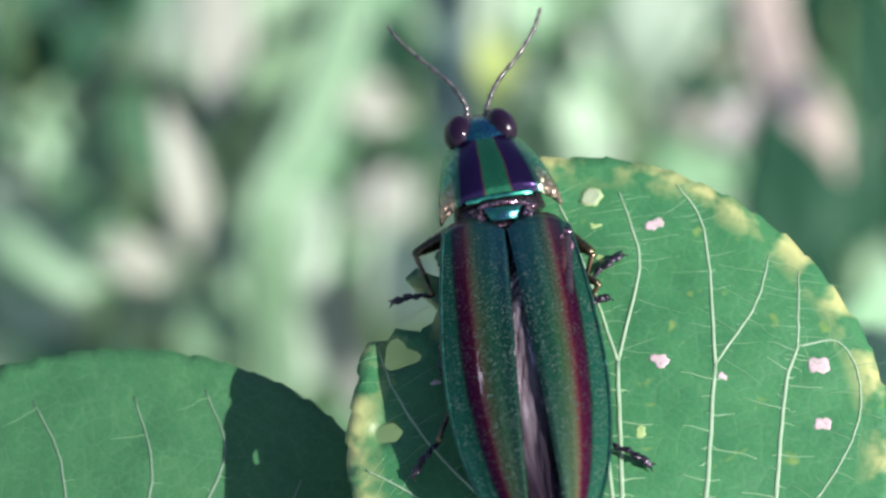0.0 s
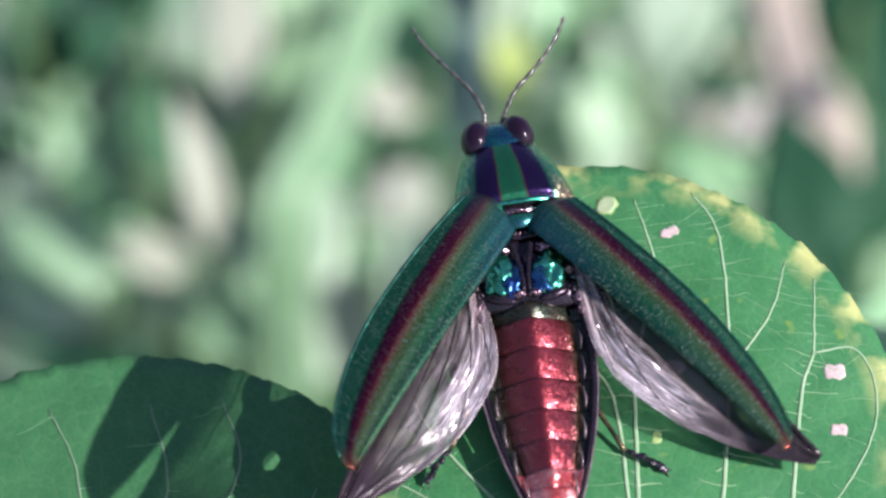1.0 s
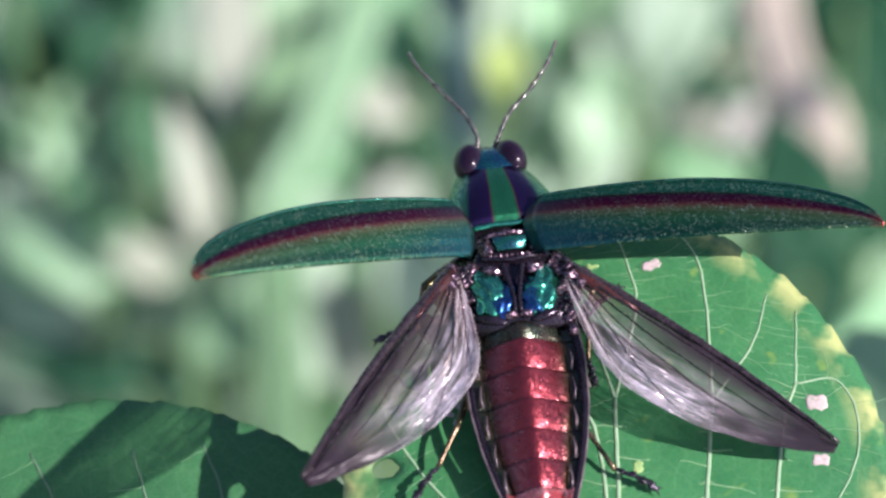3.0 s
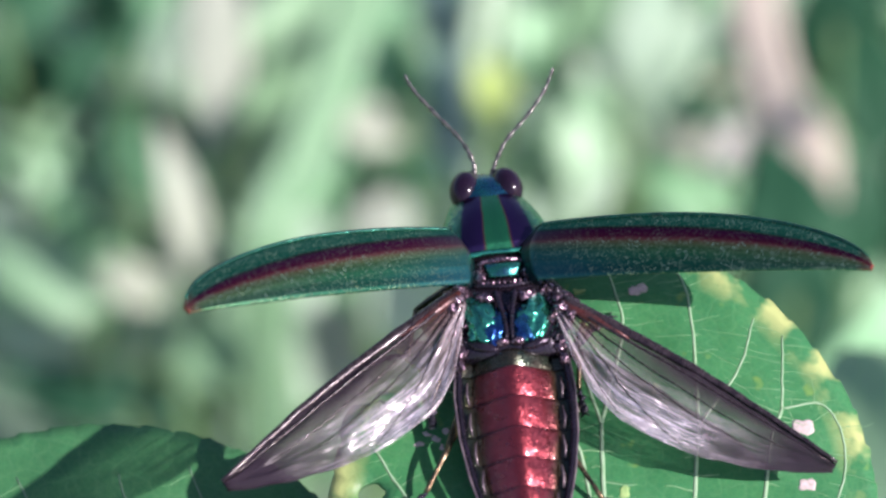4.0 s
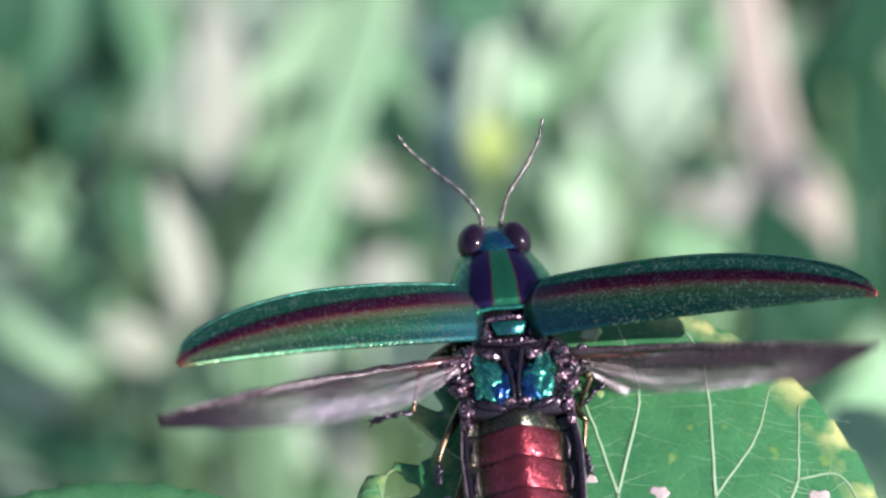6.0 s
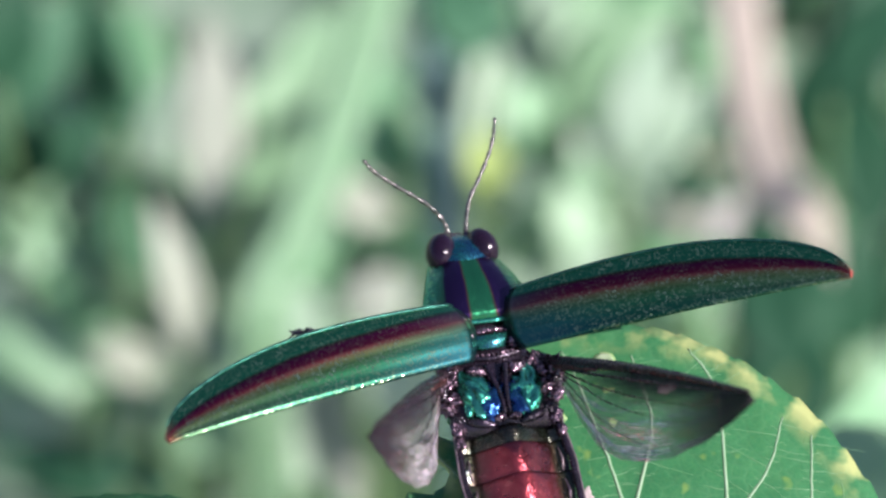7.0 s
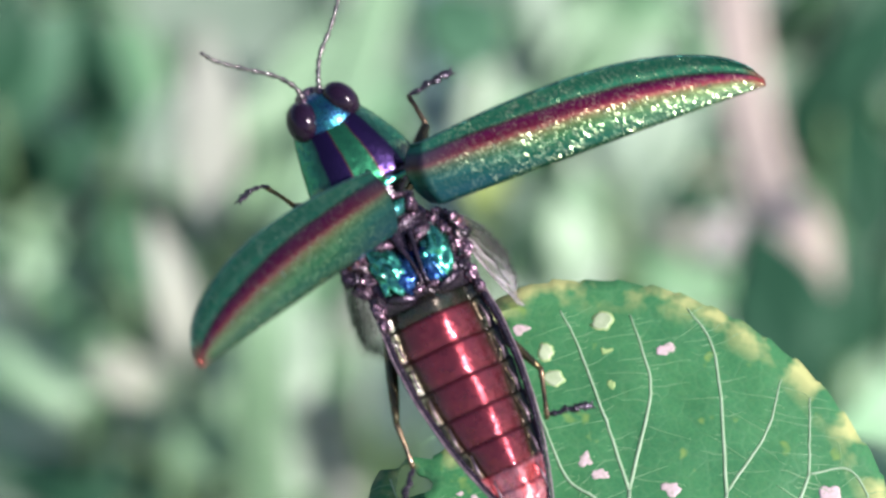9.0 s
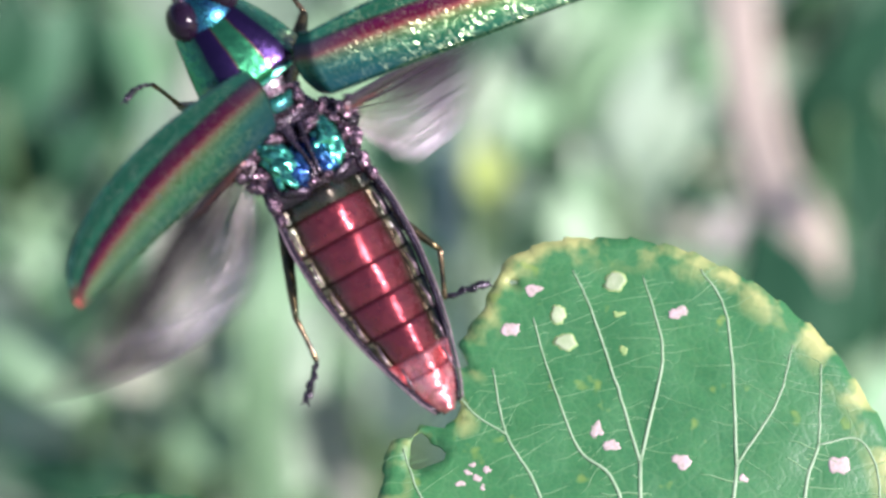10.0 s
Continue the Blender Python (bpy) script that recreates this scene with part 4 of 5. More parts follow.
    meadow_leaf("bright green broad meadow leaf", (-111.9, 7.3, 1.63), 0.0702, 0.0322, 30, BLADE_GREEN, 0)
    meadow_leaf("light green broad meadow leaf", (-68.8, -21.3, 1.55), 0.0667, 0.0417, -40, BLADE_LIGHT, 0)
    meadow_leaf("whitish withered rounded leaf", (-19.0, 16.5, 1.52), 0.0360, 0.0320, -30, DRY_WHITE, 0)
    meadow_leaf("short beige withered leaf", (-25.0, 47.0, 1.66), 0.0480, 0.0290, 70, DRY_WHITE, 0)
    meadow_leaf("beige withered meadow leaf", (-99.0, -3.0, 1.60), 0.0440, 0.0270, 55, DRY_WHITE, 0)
    meadow_leaf("dark green leaf standing in for meadow shade", (-12.5, 66.0, 1.60), 0.0420, 0.0200, 8, BLADE_SHADE, 0)
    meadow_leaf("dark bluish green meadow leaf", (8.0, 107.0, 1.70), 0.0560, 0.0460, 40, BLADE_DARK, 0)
    meadow_leaf("long dark green leaf standing in for meadow shade", (-107.0, 96.0, 1.66), 0.0900, 0.0240, 4, BLADE_SHADE, 0)
    meadow_leaf("dark green leaf standing in for meadow shade", (-136.0, 103.0, 1.62), 0.0680, 0.0400, -8, BLADE_SHADE, 0)
    meadow_leaf("dark green leaf standing in for meadow shade", (-86.0, 46.0, 1.62), 0.0420, 0.0260, 25, BLADE_SHADE, 0)
    meadow_leaf("dark olive leaf standing in for meadow shade", (138.0, 98.0, 1.66), 0.0800, 0.0400, -28, BLADE_SHADE, 0)
    meadow_leaf("long dark green leaf standing in for meadow shade", (-118.0, -42.0, 1.50), 0.0600, 0.0180, 84, BLADE_SHADE, 0)
    meadow_leaf("dark green leaf standing in for meadow shade", (124.0, 76.0, 1.86), 0.0780, 0.0560, 12, BLADE_SHADE, 0)
    meadow_leaf("pale green long meadow leaf", (66.0, 82.0, 1.60), 0.0720, 0.0340, -18, BLADE_PALE, 0)
    meadow_leaf("yellow-green rounded meadow leaf", (15.5, 60.0, 1.62), 0.0300, 0.0240, 15, BLADE_YELLOW, 0)
    meadow_leaf("dark green leaf standing in for meadow shade", (-8.0, 33.0, 1.60), 0.0330, 0.0180, 70, BLADE_SHADE, 0)
    meadow_leaf("pale green blurred broad leaf", (130.0, -40.0, 0.62), 0.0480, 0.0270, -25, BLADE_GREEN, -10)


# ---------------------------------------------------------------- leaves
from mathutils.geometry import delaunay_2d_cdt


def leaf_height(x, y, phase):
    """Gentle waves and a slight fold of the blade."""
    return (10 * math.sin(x / 150 + phase) * math.cos(y / 190 + phase) + 5 * noise.noise(Vector((x / 70, y / 70, phase)))
            - 16 * ((x + 95) / 400) ** 2)


def leaf_blade(name, centre, radii, profile, holes, material, parent, phase, teeth, depth=9.0):
    """An ovate blade with a toothed, eaten margin and real holes."""
    cx, cy = centre
    n = 420
    ang = [a for a, _ in profile]
    rad = [r for _, r in profile]
    loop = []
    for k in range(n):
        a = 360 * k / n
        r = float(np.interp(a, ang, rad))
        if teeth:
            saw = (a / teeth) % 1.0
            r += 0.013 * (saw - 0.5) + 0.006 * noise.noise(Vector((a / 3.0, phase, 0)))
        loop.append((cx + radii[0] * r * math.cos(radians(a)), cy + radii[1] * r * math.sin(radians(a))))
    pts = list(loop)
    edges = [(k, (k + 1) % n) for k in range(n)]
    for hx, hy, hr, hs, corner in holes:
        o, m = len(pts), 18
        for k in range(m):
            q = 2 * math.pi * k / m
            r = hr * (1 + 0.22 * noise.noise(Vector((math.cos(q) * 1.3 + hx, math.sin(q) * 1.3, hy))) + corner * math.cos(3 * q + 0.4))
            pts.append((hx + r * math.cos(q), hy + r * hs * math.sin(q)))
        edges += [(o + k, o + (k + 1) % m) for k in range(m)]
    step = 17
    for j in range(int(-radii[1] / step) - 1, int(radii[1] / step) + 2):
        for i in range(int(-radii[0] / step) - 1, int(radii[0] / step) + 2):
            x, y = cx + (i + 0.5 * (j % 2)) * step, cy + j * step
            a = math.degrees(math.atan2((y - cy) / radii[1], (x - cx) / radii[0])) % 360
            r = math.hypot((y - cy) / radii[1], (x - cx) / radii[0])
            if r < float(np.interp(a, ang, rad)) - 0.035 and all(math.hypot(x - h[0], y - h[1]) > h[2] * 1.5 + 5 for h in holes):
                pts.append((x, y))
    v2, _, tri, *_ = delaunay_2d_cdt([Vector(p) for p in pts], edges, [], 2, 1e-4)
    verts, uvs, faces, m = [], [], [], len(v2)
    for dz in (0, -depth):
        for p in v2:
            a = math.degrees(math.atan2((p.y - cy) / radii[1], (p.x - cx) / radii[0])) % 360
            r = math.hypot((p.y - cy) / radii[1], (p.x - cx) / radii[0]) / float(np.interp(a, ang, rad))
            verts.append((p.x * U, p.y * U, (leaf_height(p.x, p.y, phase) + dz) * U))
            uvs.append((a / 360, min(1.0, r)))
    count = {}
    def in_hole(t):
        x, y = sum(v2[i].x for i in t) / 3, sum(v2[i].y for i in t) / 3
        for hx, hy, hr, hs, corner in holes:
            q = math.atan2((y - hy) / hs, x - hx)
            r = hr * (1 + 0.22 * noise.noise(Vector((math.cos(q) * 1.3 + hx, math.sin(q) * 1.3, hy))) + corner * math.cos(3 * q + 0.4))
            if math.hypot(x - hx, (y - hy) / hs) < r * 0.97:
                return True
        return False

    for t in tri:
        t = list(t)
        if in_hole(t):
            continue
        a, b, c = (v2[i] for i in t[:3])
        if (b - a).cross(c - a) < 0:
            t.reverse()
        faces.append(tuple(t))
        faces.append(tuple(i + m for i in reversed(t)))
        for p, q in zip(t, t[1:] + t[:1]):
            count[(p, q)] = 1
    for p, q in count:
        if (q, p) not in count:
            faces.append((q, p, p + m, q + m))
    return mesh_object(name, verts, faces, material, parent, uvs)


def leaf_vein(parent, path, r0, r1, phase, branches=0, seed=1, reach=58, material=VEIN):
    """A raised vein along the blade, and short side veins as pieces of their own."""
    rng = random.Random(seed)
    pts = smooth_path([(x, y, 0) for x, y in path], 8)
    pts = [Vector((p.x + 2 * noise.noise(p / 23), p.y, 0)) for p in pts]
    lift = lambda p, d=1.0: Vector((p.x, p.y, leaf_height(p.x, p.y, phase) + d))
    rad = [0.76 * (r0 + (r1 - r0) * k / (len(pts) - 1)) for k in range(len(pts))]
    part("vein", Build().tube([lift(p) for p in pts], rad, 7, 0.4), material, parent)
    branches = int(branches * 2.4)
    for k in range(branches):
        i = int((k + rng.random()) / branches * (len(pts) - 2)) + 1
        p, t = pts[i], (pts[i + 1] - pts[i - 1]).normalized()
        side = 1 if k % 2 else -1
        d = Vector((-t.y * side, t.x * side, 0)) * 0.98 + t * rng.uniform(-0.12, 0.22)
        ln = reach * (rng.uniform(0.7, 1.7) if k % 3 == 0 else rng.uniform(0.15, 0.4))
        q = [p + d * ln * s + Vector((rng.uniform(-3, 3), rng.uniform(-3, 3), 0)) * (s > 0) for s in (0, 0.35, 0.7, 1.0)]
        part("side_vein", Build().tube([lift(x, 0.3) for x in smooth_path(q, 3)], [r1 * 0.50 * (1 - 0.07 * j) for j in range(10)], 5, 0.35), VEINLET, parent)


def scar(parent, x, y, r, phase, material, seed, lift=0.0, ragged=1.0, tall=1.0):
    """A dried feeding scar: a thin uneven crust on the blade."""
    rings = []
    rng = random.Random(seed)
    sx = rng.uniform(0.75, 1.1)
    for f, dz in ((1.0, -3.0), (1.0, 0.1), (0.8, 0.7), (0.4, 0.6), (0.1, 0.5)):
        ring = []
        for k in range(20):
            q = 2 * math.pi * k / 20
            rr = 0.9 * r * f * (1 + 0.7 * ragged * noise.noise(Vector((math.cos(q) * 0.9 + seed * 3.1, math.sin(q) * 0.9, seed))) + 0.4 * ragged * noise.noise(Vector((math.cos(q) * 2.6, math.sin(q) * 2.6, seed * 1.7))))
            px, py = x + rr * math.cos(q) / sx, y + rr * math.sin(q) * sx * tall
            ring.append((px, py, leaf_height(px, py, phase) + lift + dz + 0.8 * noise.noise(Vector((px / 5, py / 5, 1)))))
        rings.append(ring)
    part("dry_spot", Build().loft(rings), material, parent)


def make_leaf():
    leaf = new("leaf")
    ph = 0.4
    profile = [(0, 1.02), (15, 1.014), (35, 0.985), (51, 0.969), (61, 0.962), (80, 0.985), (95, 1.0), (108, 1.03), (116, 1.03), (121, 0.985), (127, 0.925),
               (133, 0.905), (137, 0.90), (138.5, 0.815), (141, 0.82), (142, 0.92), (146, 0.925), (147.5, 0.77), (152, 0.745), (156.5, 0.78), (157.5, 0.865), (161.5, 0.87),
               (163, 0.955), (172, 0.95), (186, 0.977), (220, 1.0), (270, 1.02), (320, 1.02), (360, 1.02)]
    holes = [(-462, -272, 30, 1.05, 0.26), (-480, -429, 23, 0.95, 0.05), (-301, 68, 8, 0.7, 0.1)]
    leaf_blade("blade", (-95, -400), (470, 560), profile, holes, LEAF, leaf, ph, 7.4)
    for k, (path, r0, r1, br) in enumerate((
            ([(-96, -718), (-88, -531), (-82, -293)], 6.5, 4.6, 10), ([(-82, -293), (-33, -97), (-42, -7), (-60, 74)], 4.4, 1.6, 14),
            ([(-82, -293), (-121, -130), (-161, 16), (-190, 90)], 4.2, 1.6, 14),
            ([(30, -718), (53, -553), (88, -299)], 6.5, 4.4, 12), ([(88, -299), (89, -13), (46, 89)], 4.2, 1.6, 14), ([(88, -299), (169, -176), (205, -66)], 3.6, 1.6, 8),
            ([(152, -670), (171, -553), (208, -338), (237, -259)], 5.6, 3.8, 12), ([(237, -259), (254, -103)], 3.2, 1.6, 6),
            ([(237, -259), (309, -247), (338, -316), (323, -415), (258, -531), (171, -631)], 2.8, 1.6, 12),
            ([(-100, -640), (-122, -353), (-188, -269), (-229, -151), (-266, -7)], 5.0, 1.8, 18), ([(-180, -620), (-260, -353), (-317, -237), (-340, -108)], 4.6, 1.8, 16),
            ([(-317, -237), (-370, -200), (-420, -140)], 2.8, 1.4, 5), ([(-260, -640), (-400, -470), (-470, -350), (-500, -265)], 4.2, 1.6, 12), ([(-320, -680), (-430, -560), (-520, -500)], 3.6, 1.6, 8))):
        leaf_vein(leaf, path, r0, r1, ph, br, 10 + k)
    for k, (x, y, r) in enumerate(((0, -1, 17), (-156, -232, 14), (-130, -261, 14), (-10, -293, 16), (270, -296, 21), (266, -411, 16), (98, -325, 9), (-264, 53, 15), (-308, -30, 16), (-352, -306, 8), (-368, -322, 9), (-386, -310, 7), (-376, -296, 6), (-398, -330, 8), (-360, -338, 6))):
        scar(leaf, x, y, r, ph, SCAR, k + 1)
    for k, (x, y, r) in enumerate(((-110, -3, 10), (-104, -74, 10), (-51, -436, 12))):
        scar(leaf, x, y, r, ph, SCAR_YELLOW, k + 21)
    for k, (x, y, r, h) in enumerate(((-112, 66, 15, 1.9), (-207, -55, 15, 1.4), (-221, -1, 14, 1.4))):
        scar(leaf, x, y, r * 1.2, ph, SCAR_YELLOW, k + 31, 0.0, 0.6, h)
        scar(leaf, x, y, r, ph, SCAR_GREY, k + 31, 0.9, 0.7, h)
    stalk = Build().tube(smooth_path([(-96, -700, 0), (-100, -960, -30), (-120, -1350, -160)], 8), [10, 10, 11] * 5 + [11, 11], 10)
    part("petiole", stalk, STEM, leaf)
    return tagged(leaf, "green toothed leaf with yellowing margin, feeding holes and pale scars", "leaf")


def make_shrub_stem():
    b = Build().tube(smooth_path([(0.0, 0.116, -0.01), (0.006, 0.126, 0.537), (-0.008, 0.141, 1.118), (-0.004, 0.148, 1.193)], 10), [0.006 - 0.0001 * k for k in range(31)], 10)
    return tagged(part("shrub_stem", b, STEM, None, scale=1.0), "slender green shrub stem that carries the leaves", "stem")


def make_second_leaf():
    leaf = new("leaf")
    ph = 1.7
    profile = [(0, 1.0), (60, 1.0), (90, 1.0), (180, 1.0), (360, 1.0)]
    leaf_blade("blade", (-120, -440), (560, 455), profile, [], LEAF_SHADED, leaf, ph, 6.2)
    for k, (path, r0, r1, br) in enumerate((
            ([(-150, -800), (-60, -420), (-30, -250), (-70, -90)], 6, 2.2, 10), ([(-80, -600), (60, -330), (100, -200), (60, -80)], 5, 2, 10),
            ([(-200, -620), (-180, -400), (-200, -220), (-260, -90)], 5, 2, 10), ([(-260, -620), (-320, -380), (-400, -230)], 5, 2, 8), ([(20, -600), (180, -400), (240, -260)], 5, 2, 8))):
        leaf_vein(leaf, path, r0, r1, ph, br // 4, 40 + k, 58, VEIN_DULL)
    part("petiole", Build().tube(smooth_path([(-150, -780, 0), (-110, -1060, -30), (-60, -1400, -120)], 8), 10, 10), STEM, leaf)
    return tagged(leaf, "green leaf with fine toothed edge, partly in shadow", "leaf")


# ---------------------------------------------------------------- beetle
def elytron(side, parent):
    def width(v):
        return 107 + 18 * math.sin(math.pi / 2 * v / 0.46) if v < 0.46 else 125 * math.sqrt(max(0.0, 1 - ((v - 0.46) / 0.5425) ** 2.0))

    def fn(u, v):
        """A vaulted plate that twists by 20 degrees towards its tip."""
        w = width(v)
        x = u * w - 56
        y = 30 - 638 * v - 26 * (1 - v) ** 12 * u ** 5 - 30 * (1 - v) ** 12 * (1 - u) ** 3 + 8
        z = 18 - 30 * (u ** 2.4) * (w / 144) - 40 * v * v - 20 * (1 - ease(v / 0.05)) + 0.35 * math.sin(u * 25) * ease(v / 0.15) - 3 * (1 - ease(u / 0.06))
        a = radians(20) * v
        return (side * (20 + x * math.cos(a) + z * math.sin(a)), y, z * math.cos(a) - x * math.sin(a))
    b = Build().shell(44, 120, fn, 5)
    ob = part("elytron", b, ELYTRON, parent, "green iridescent wing case with a purple-red stripe")
    rim = Build().tube([fn(1.0, k / 60) for k in range(60)], [3.4] * 56 + [3, 2.6, 2, 1.5], 6)
    part("rim", rim, RIM, ob)
    return ob


def hindwing(side, parent):
    def width(v):
        return 22 + 134 * math.sin(math.pi / 2 * v / 0.36) if v < 0.36 else 156 * (1 - ((v - 0.36) / 0.66) ** 2.3)

    def fn(u, v):
        w = width(v)
        z = 5 * math.sin(u * 15 - v * 3) * ease(v / 0.2) * (1 - 0.5 * v) + 4 * noise.noise(Vector((u * 9, v * 14, side))) - 10 * u * u - 40 * v * v
        y = -562 * v - 26 * u * math.sin(math.pi * min(1, v * 1.4)) + 10 * noise.noise(Vector((v * 12, side, 2))) * (u > 0.97)
        return (-side * (u * w - 12 * math.sin(math.pi * v)), y, z)
    b = Build().shell(34, 70, fn, 1.2)
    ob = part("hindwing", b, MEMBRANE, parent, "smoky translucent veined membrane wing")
    edge = Build().tube([Vector(fn(0.0, k / 30)) + Vector((side * 3, 0, 2)) for k in range(31)], [12 - 8.5 * k / 30 for k in range(31)], 8, 0.6)
    part("leading_edge", edge, WING_VEIN, ob)
    root = Build().tube([Vector(fn(0.05, k / 20)) + Vector((0, 0, -1)) for k in range(6)], [11, 10, 9, 7, 5, 3], 8)
    for k, (x, y, r) in enumerate(((4, 8, 10), (-6, -8, 11), (7, -18, 9), (-12, -30, 9), (2, -40, 8))):
        part("wing_knuckle", Build().blob((side * x, y, 0), (r, r * 1.4, r * 0.7), 18, 12, (0, 0, 30 * k), 0.8, k + side), LILAC, ob)
    part("wing_root", root, WING_ROOT, ob)
    for u0, u1, v1, r in ((0.10, 0.12, 0.98, 3.2), (0.2, 0.40, 0.84, 1.9), (0.3, 0.62, 0.74, 1.4), (0.42, 0.93, 0.55, 1.2), (0.66, 0.97, 0.34, 1.0)):
        pts = [Vector(fn(u0 + (u1 - u0) * (k / 20) ** 1.2, 0.02 + (v1 - 0.02) * k / 20)) + Vector((0, 0, 1)) for k in range(21)]
        part("wing_vein", Build().tube(pts, [r * (1 - 0.6 * k / 20) for k in range(21)], 5), WING_VEIN, ob)
    return ob


def forebody(parent):
    feelers = []

    def fn(u, v):
        a = 2 * u - 1
        half = 112 - 46 * v ** 1.35
        x = a * half
        y = 22 + 144 * v - 20 * (1 - v) ** 3 * (abs(a) ** 5) + 6 * v * (1 - a * a)
        z = 6 - 32 * abs(a) ** 3 - 34 * (v ** 2.4) - 10 * (1 - ease(v / 0.10)) + 3 * math.sin(math.pi * v) * (1 - a * a)
        return (x, y, z)
    ob = part("pronotum", Build().shell(48, 36, fn, 9), PRONOTUM, parent, "green thorax shield with two dark purple bands")
    under = Build().loft([[(math.cos(q) * h, y, z0 + math.sin(q) * d) for q in np.linspace(0, 2 * math.pi, 21)[:-1]]
                          for y, h, d, z0 in ((-34, 40, 18, -36), (-8, 50, 24, -38), (12, 84, 40, -52), (80, 76, 42, -58), (148, 58, 34, -62))])
    part("underside", under, DARK, ob)
    hd = Build().loft([[(math.cos(q) * h, y, z0 + math.sin(q) * d * (1 if math.sin(q) > 0 else 1.2)) for q in np.linspace(0, 2 * math.pi, 29)[:-1]]
                       for y, h, d, z0 in ((128, 54, 26, -50), (150, 57, 34, -50), (172, 55, 36, -51), (192, 48, 32, -54), (208, 37, 25, -60), (220, 20, 14, -68))])
    part("head", hd, HEAD, ob, "metallic blue-green head")
    part("mouthparts", Build().blob((0, 220, -78), (24, 14, 18), 14, 8, rough=0.2), LILAC, ob)
    for s in (-1, 1):
        eye = Build().blob((s * 39, 184, -43), (28, 37, 32), 28, 20, (0, 0, s * 16))
        part("eye", eye, EYE, ob, "glossy dark purple compound eye")
        part("antenna_socket", Build().blob((s * 17, 214, -52), (9, 8, 9), 12, 8, rough=0.3), LILAC, ob)
        pts = [p - Vector(ANTENNA_PATH[s][0]) for p in smooth_path(ANTENNA_PATH[s], 12)]
        rad, n = [], len(pts)
        for k in range(n):
            q = k / (n - 1) * 11
            saw = q % 1.0
            rad.append((6.4 if q < 1.2 else 5.9 - 0.16 * q) * (0.50 + 0.58 * saw))
        feeler = part("antenna", Build().tube(pts, rad, 7), ANTENNA, ob)
        feeler.location = Vector(ANTENNA_PATH[s][0]) * U
        feelers.append(feeler)
    rim = [Vector(fn(0.5 + 0.27 * k / 12, 0.02)) + Vector((0, -3, 0)) for k in range(-12, 13)]
    part("rear_rim", Build().tube(rim, 5.5, 8), TURQUOISE, ob)
    return ob, feelers


ANTENNA_PATH = {-1: [(-17, 216, -50), (-14.4, 242.7, -39.7), (-32.4, 284.4, -22.0), (-72.6, 335.9, -2.1), (-104.3, 378.9, 15.6), (-118.0, 408.7, 28.5)],
                1: [(17, 216, -50), (29.1, 238.3, -39.3), (54.2, 269.3, -25.0), (100.4, 304.1, -9.2), (138.4, 339.5, 8.8), (162.3, 373.4, 27.2)]}


def abdomen(parent):
    ys = [-146, -184, -242, -303, -362, -420, -476, -528]

    def half(y):
        return float(np.interp(-y, [140, 235, 320, 400, 465, 515, 560, 598], [87, 96, 93, 81, 65, 49, 33, 13]))
    for k, (y0, y1) in enumerate(zip(ys, ys[1:])):
        def fn(u, v, y0=y0, y1=y1, k=k):
            """A vaulted plate with a hollow along each side, its hind edge lapping over the next one."""
            a = 2 * u - 1
            y = y0 + (y1 - 6 - y0) * v - 6 * (1 - a * a)
            dip = -14 * (1 - ease(v / 0.5)) if k == 0 else 0
            roof = 0.74 * (math.hypot(a, 0.20) - 0.20) - 0.76 * max(0.0, abs(a) - 0.54) ** 2
            fold = -3 * math.exp(-((abs(a) - 0.78) / 0.05) ** 2) + 5 * ease((abs(a) - 0.84) / 0.16)
            lap = 10 * (1 - v ** 2.5) - 13 * (1 - ease(v / 0.14))
            return (a * half(y), y, -13 - roof * half(y) + fold + lap * (1 - 0.4 * a * a) + dip + 0.015 * (y + 150) + 0.7 * noise.noise(Vector((a * 6, y / 12, 4))))
        plate, words = TERGITE, "coppery red abdomen plate with dark green sides"
        if k == 0:
            plate, words = FIRST_TERGITE, "olive green first abdomen plate"
        elif k == 6:
            plate, words = PYGIDIUM, "pinkish last abdomen plate"
        part("tergite", Build().shell(96, 16, fn, 5), plate, parent, words)

    def fn(u, v):
        a = 2 * u - 1
        y = -522 - 74 * v
        return (a * half(y) * (1.0 if v < 0.9 else 0.85), y, -32 - 10 * v + 20 * (1 - a * a) * (1 - 0.4 * v))
    part("tail_plate", Build().shell(18, 12, fn, 6), PYGIDIUM, parent, "pale pinkish-orange tail plate")
    rings = []
    for y in range(-140, -602, -18):
        h = half(y) * 1.01
        rings.append([(math.cos(q) * h, y, -58 + math.sin(q) * (0.5 * h if math.sin(q) < 0 else 3)) for q in np.linspace(0, 2 * math.pi, 25)[:-1]])
    part("belly", Build().loft(rings), DARK, parent)
    for s in (-1, 1):
        pts = [(s * (half(y) + 3), y, -36) for y in range(-120, -594, -12)]
        part("abdomen_margin", Build().tube(pts, [7 - 3.5 * k / len(pts) for k in range(len(pts))], 8), DARK, parent)
        pts = [(s * (half(y) + 9.5), y, -33) for y in range(-120, -590, -12)]
        part("margin_edge", Build().tube(pts, [2.2] * len(pts), 6), PALE_EDGE, parent, "pale edge along the abdomen")
        for k in range(1, 7):
            y = (ys[k] + ys[k + 1]) / 2 - 16
            part("spiracle_fold", Build().tube([(s * half(y) * 0.85, y + 24, -12 - 0.33 * half(y)), (s * half(y) * 0.88, y, -10 - 0.33 * half(y)), (s * half(y) * 0.85, y - 20, -13 - 0.33 * half(y))], [1.6, 2.6, 1.4], 6), PALE_EDGE, parent)


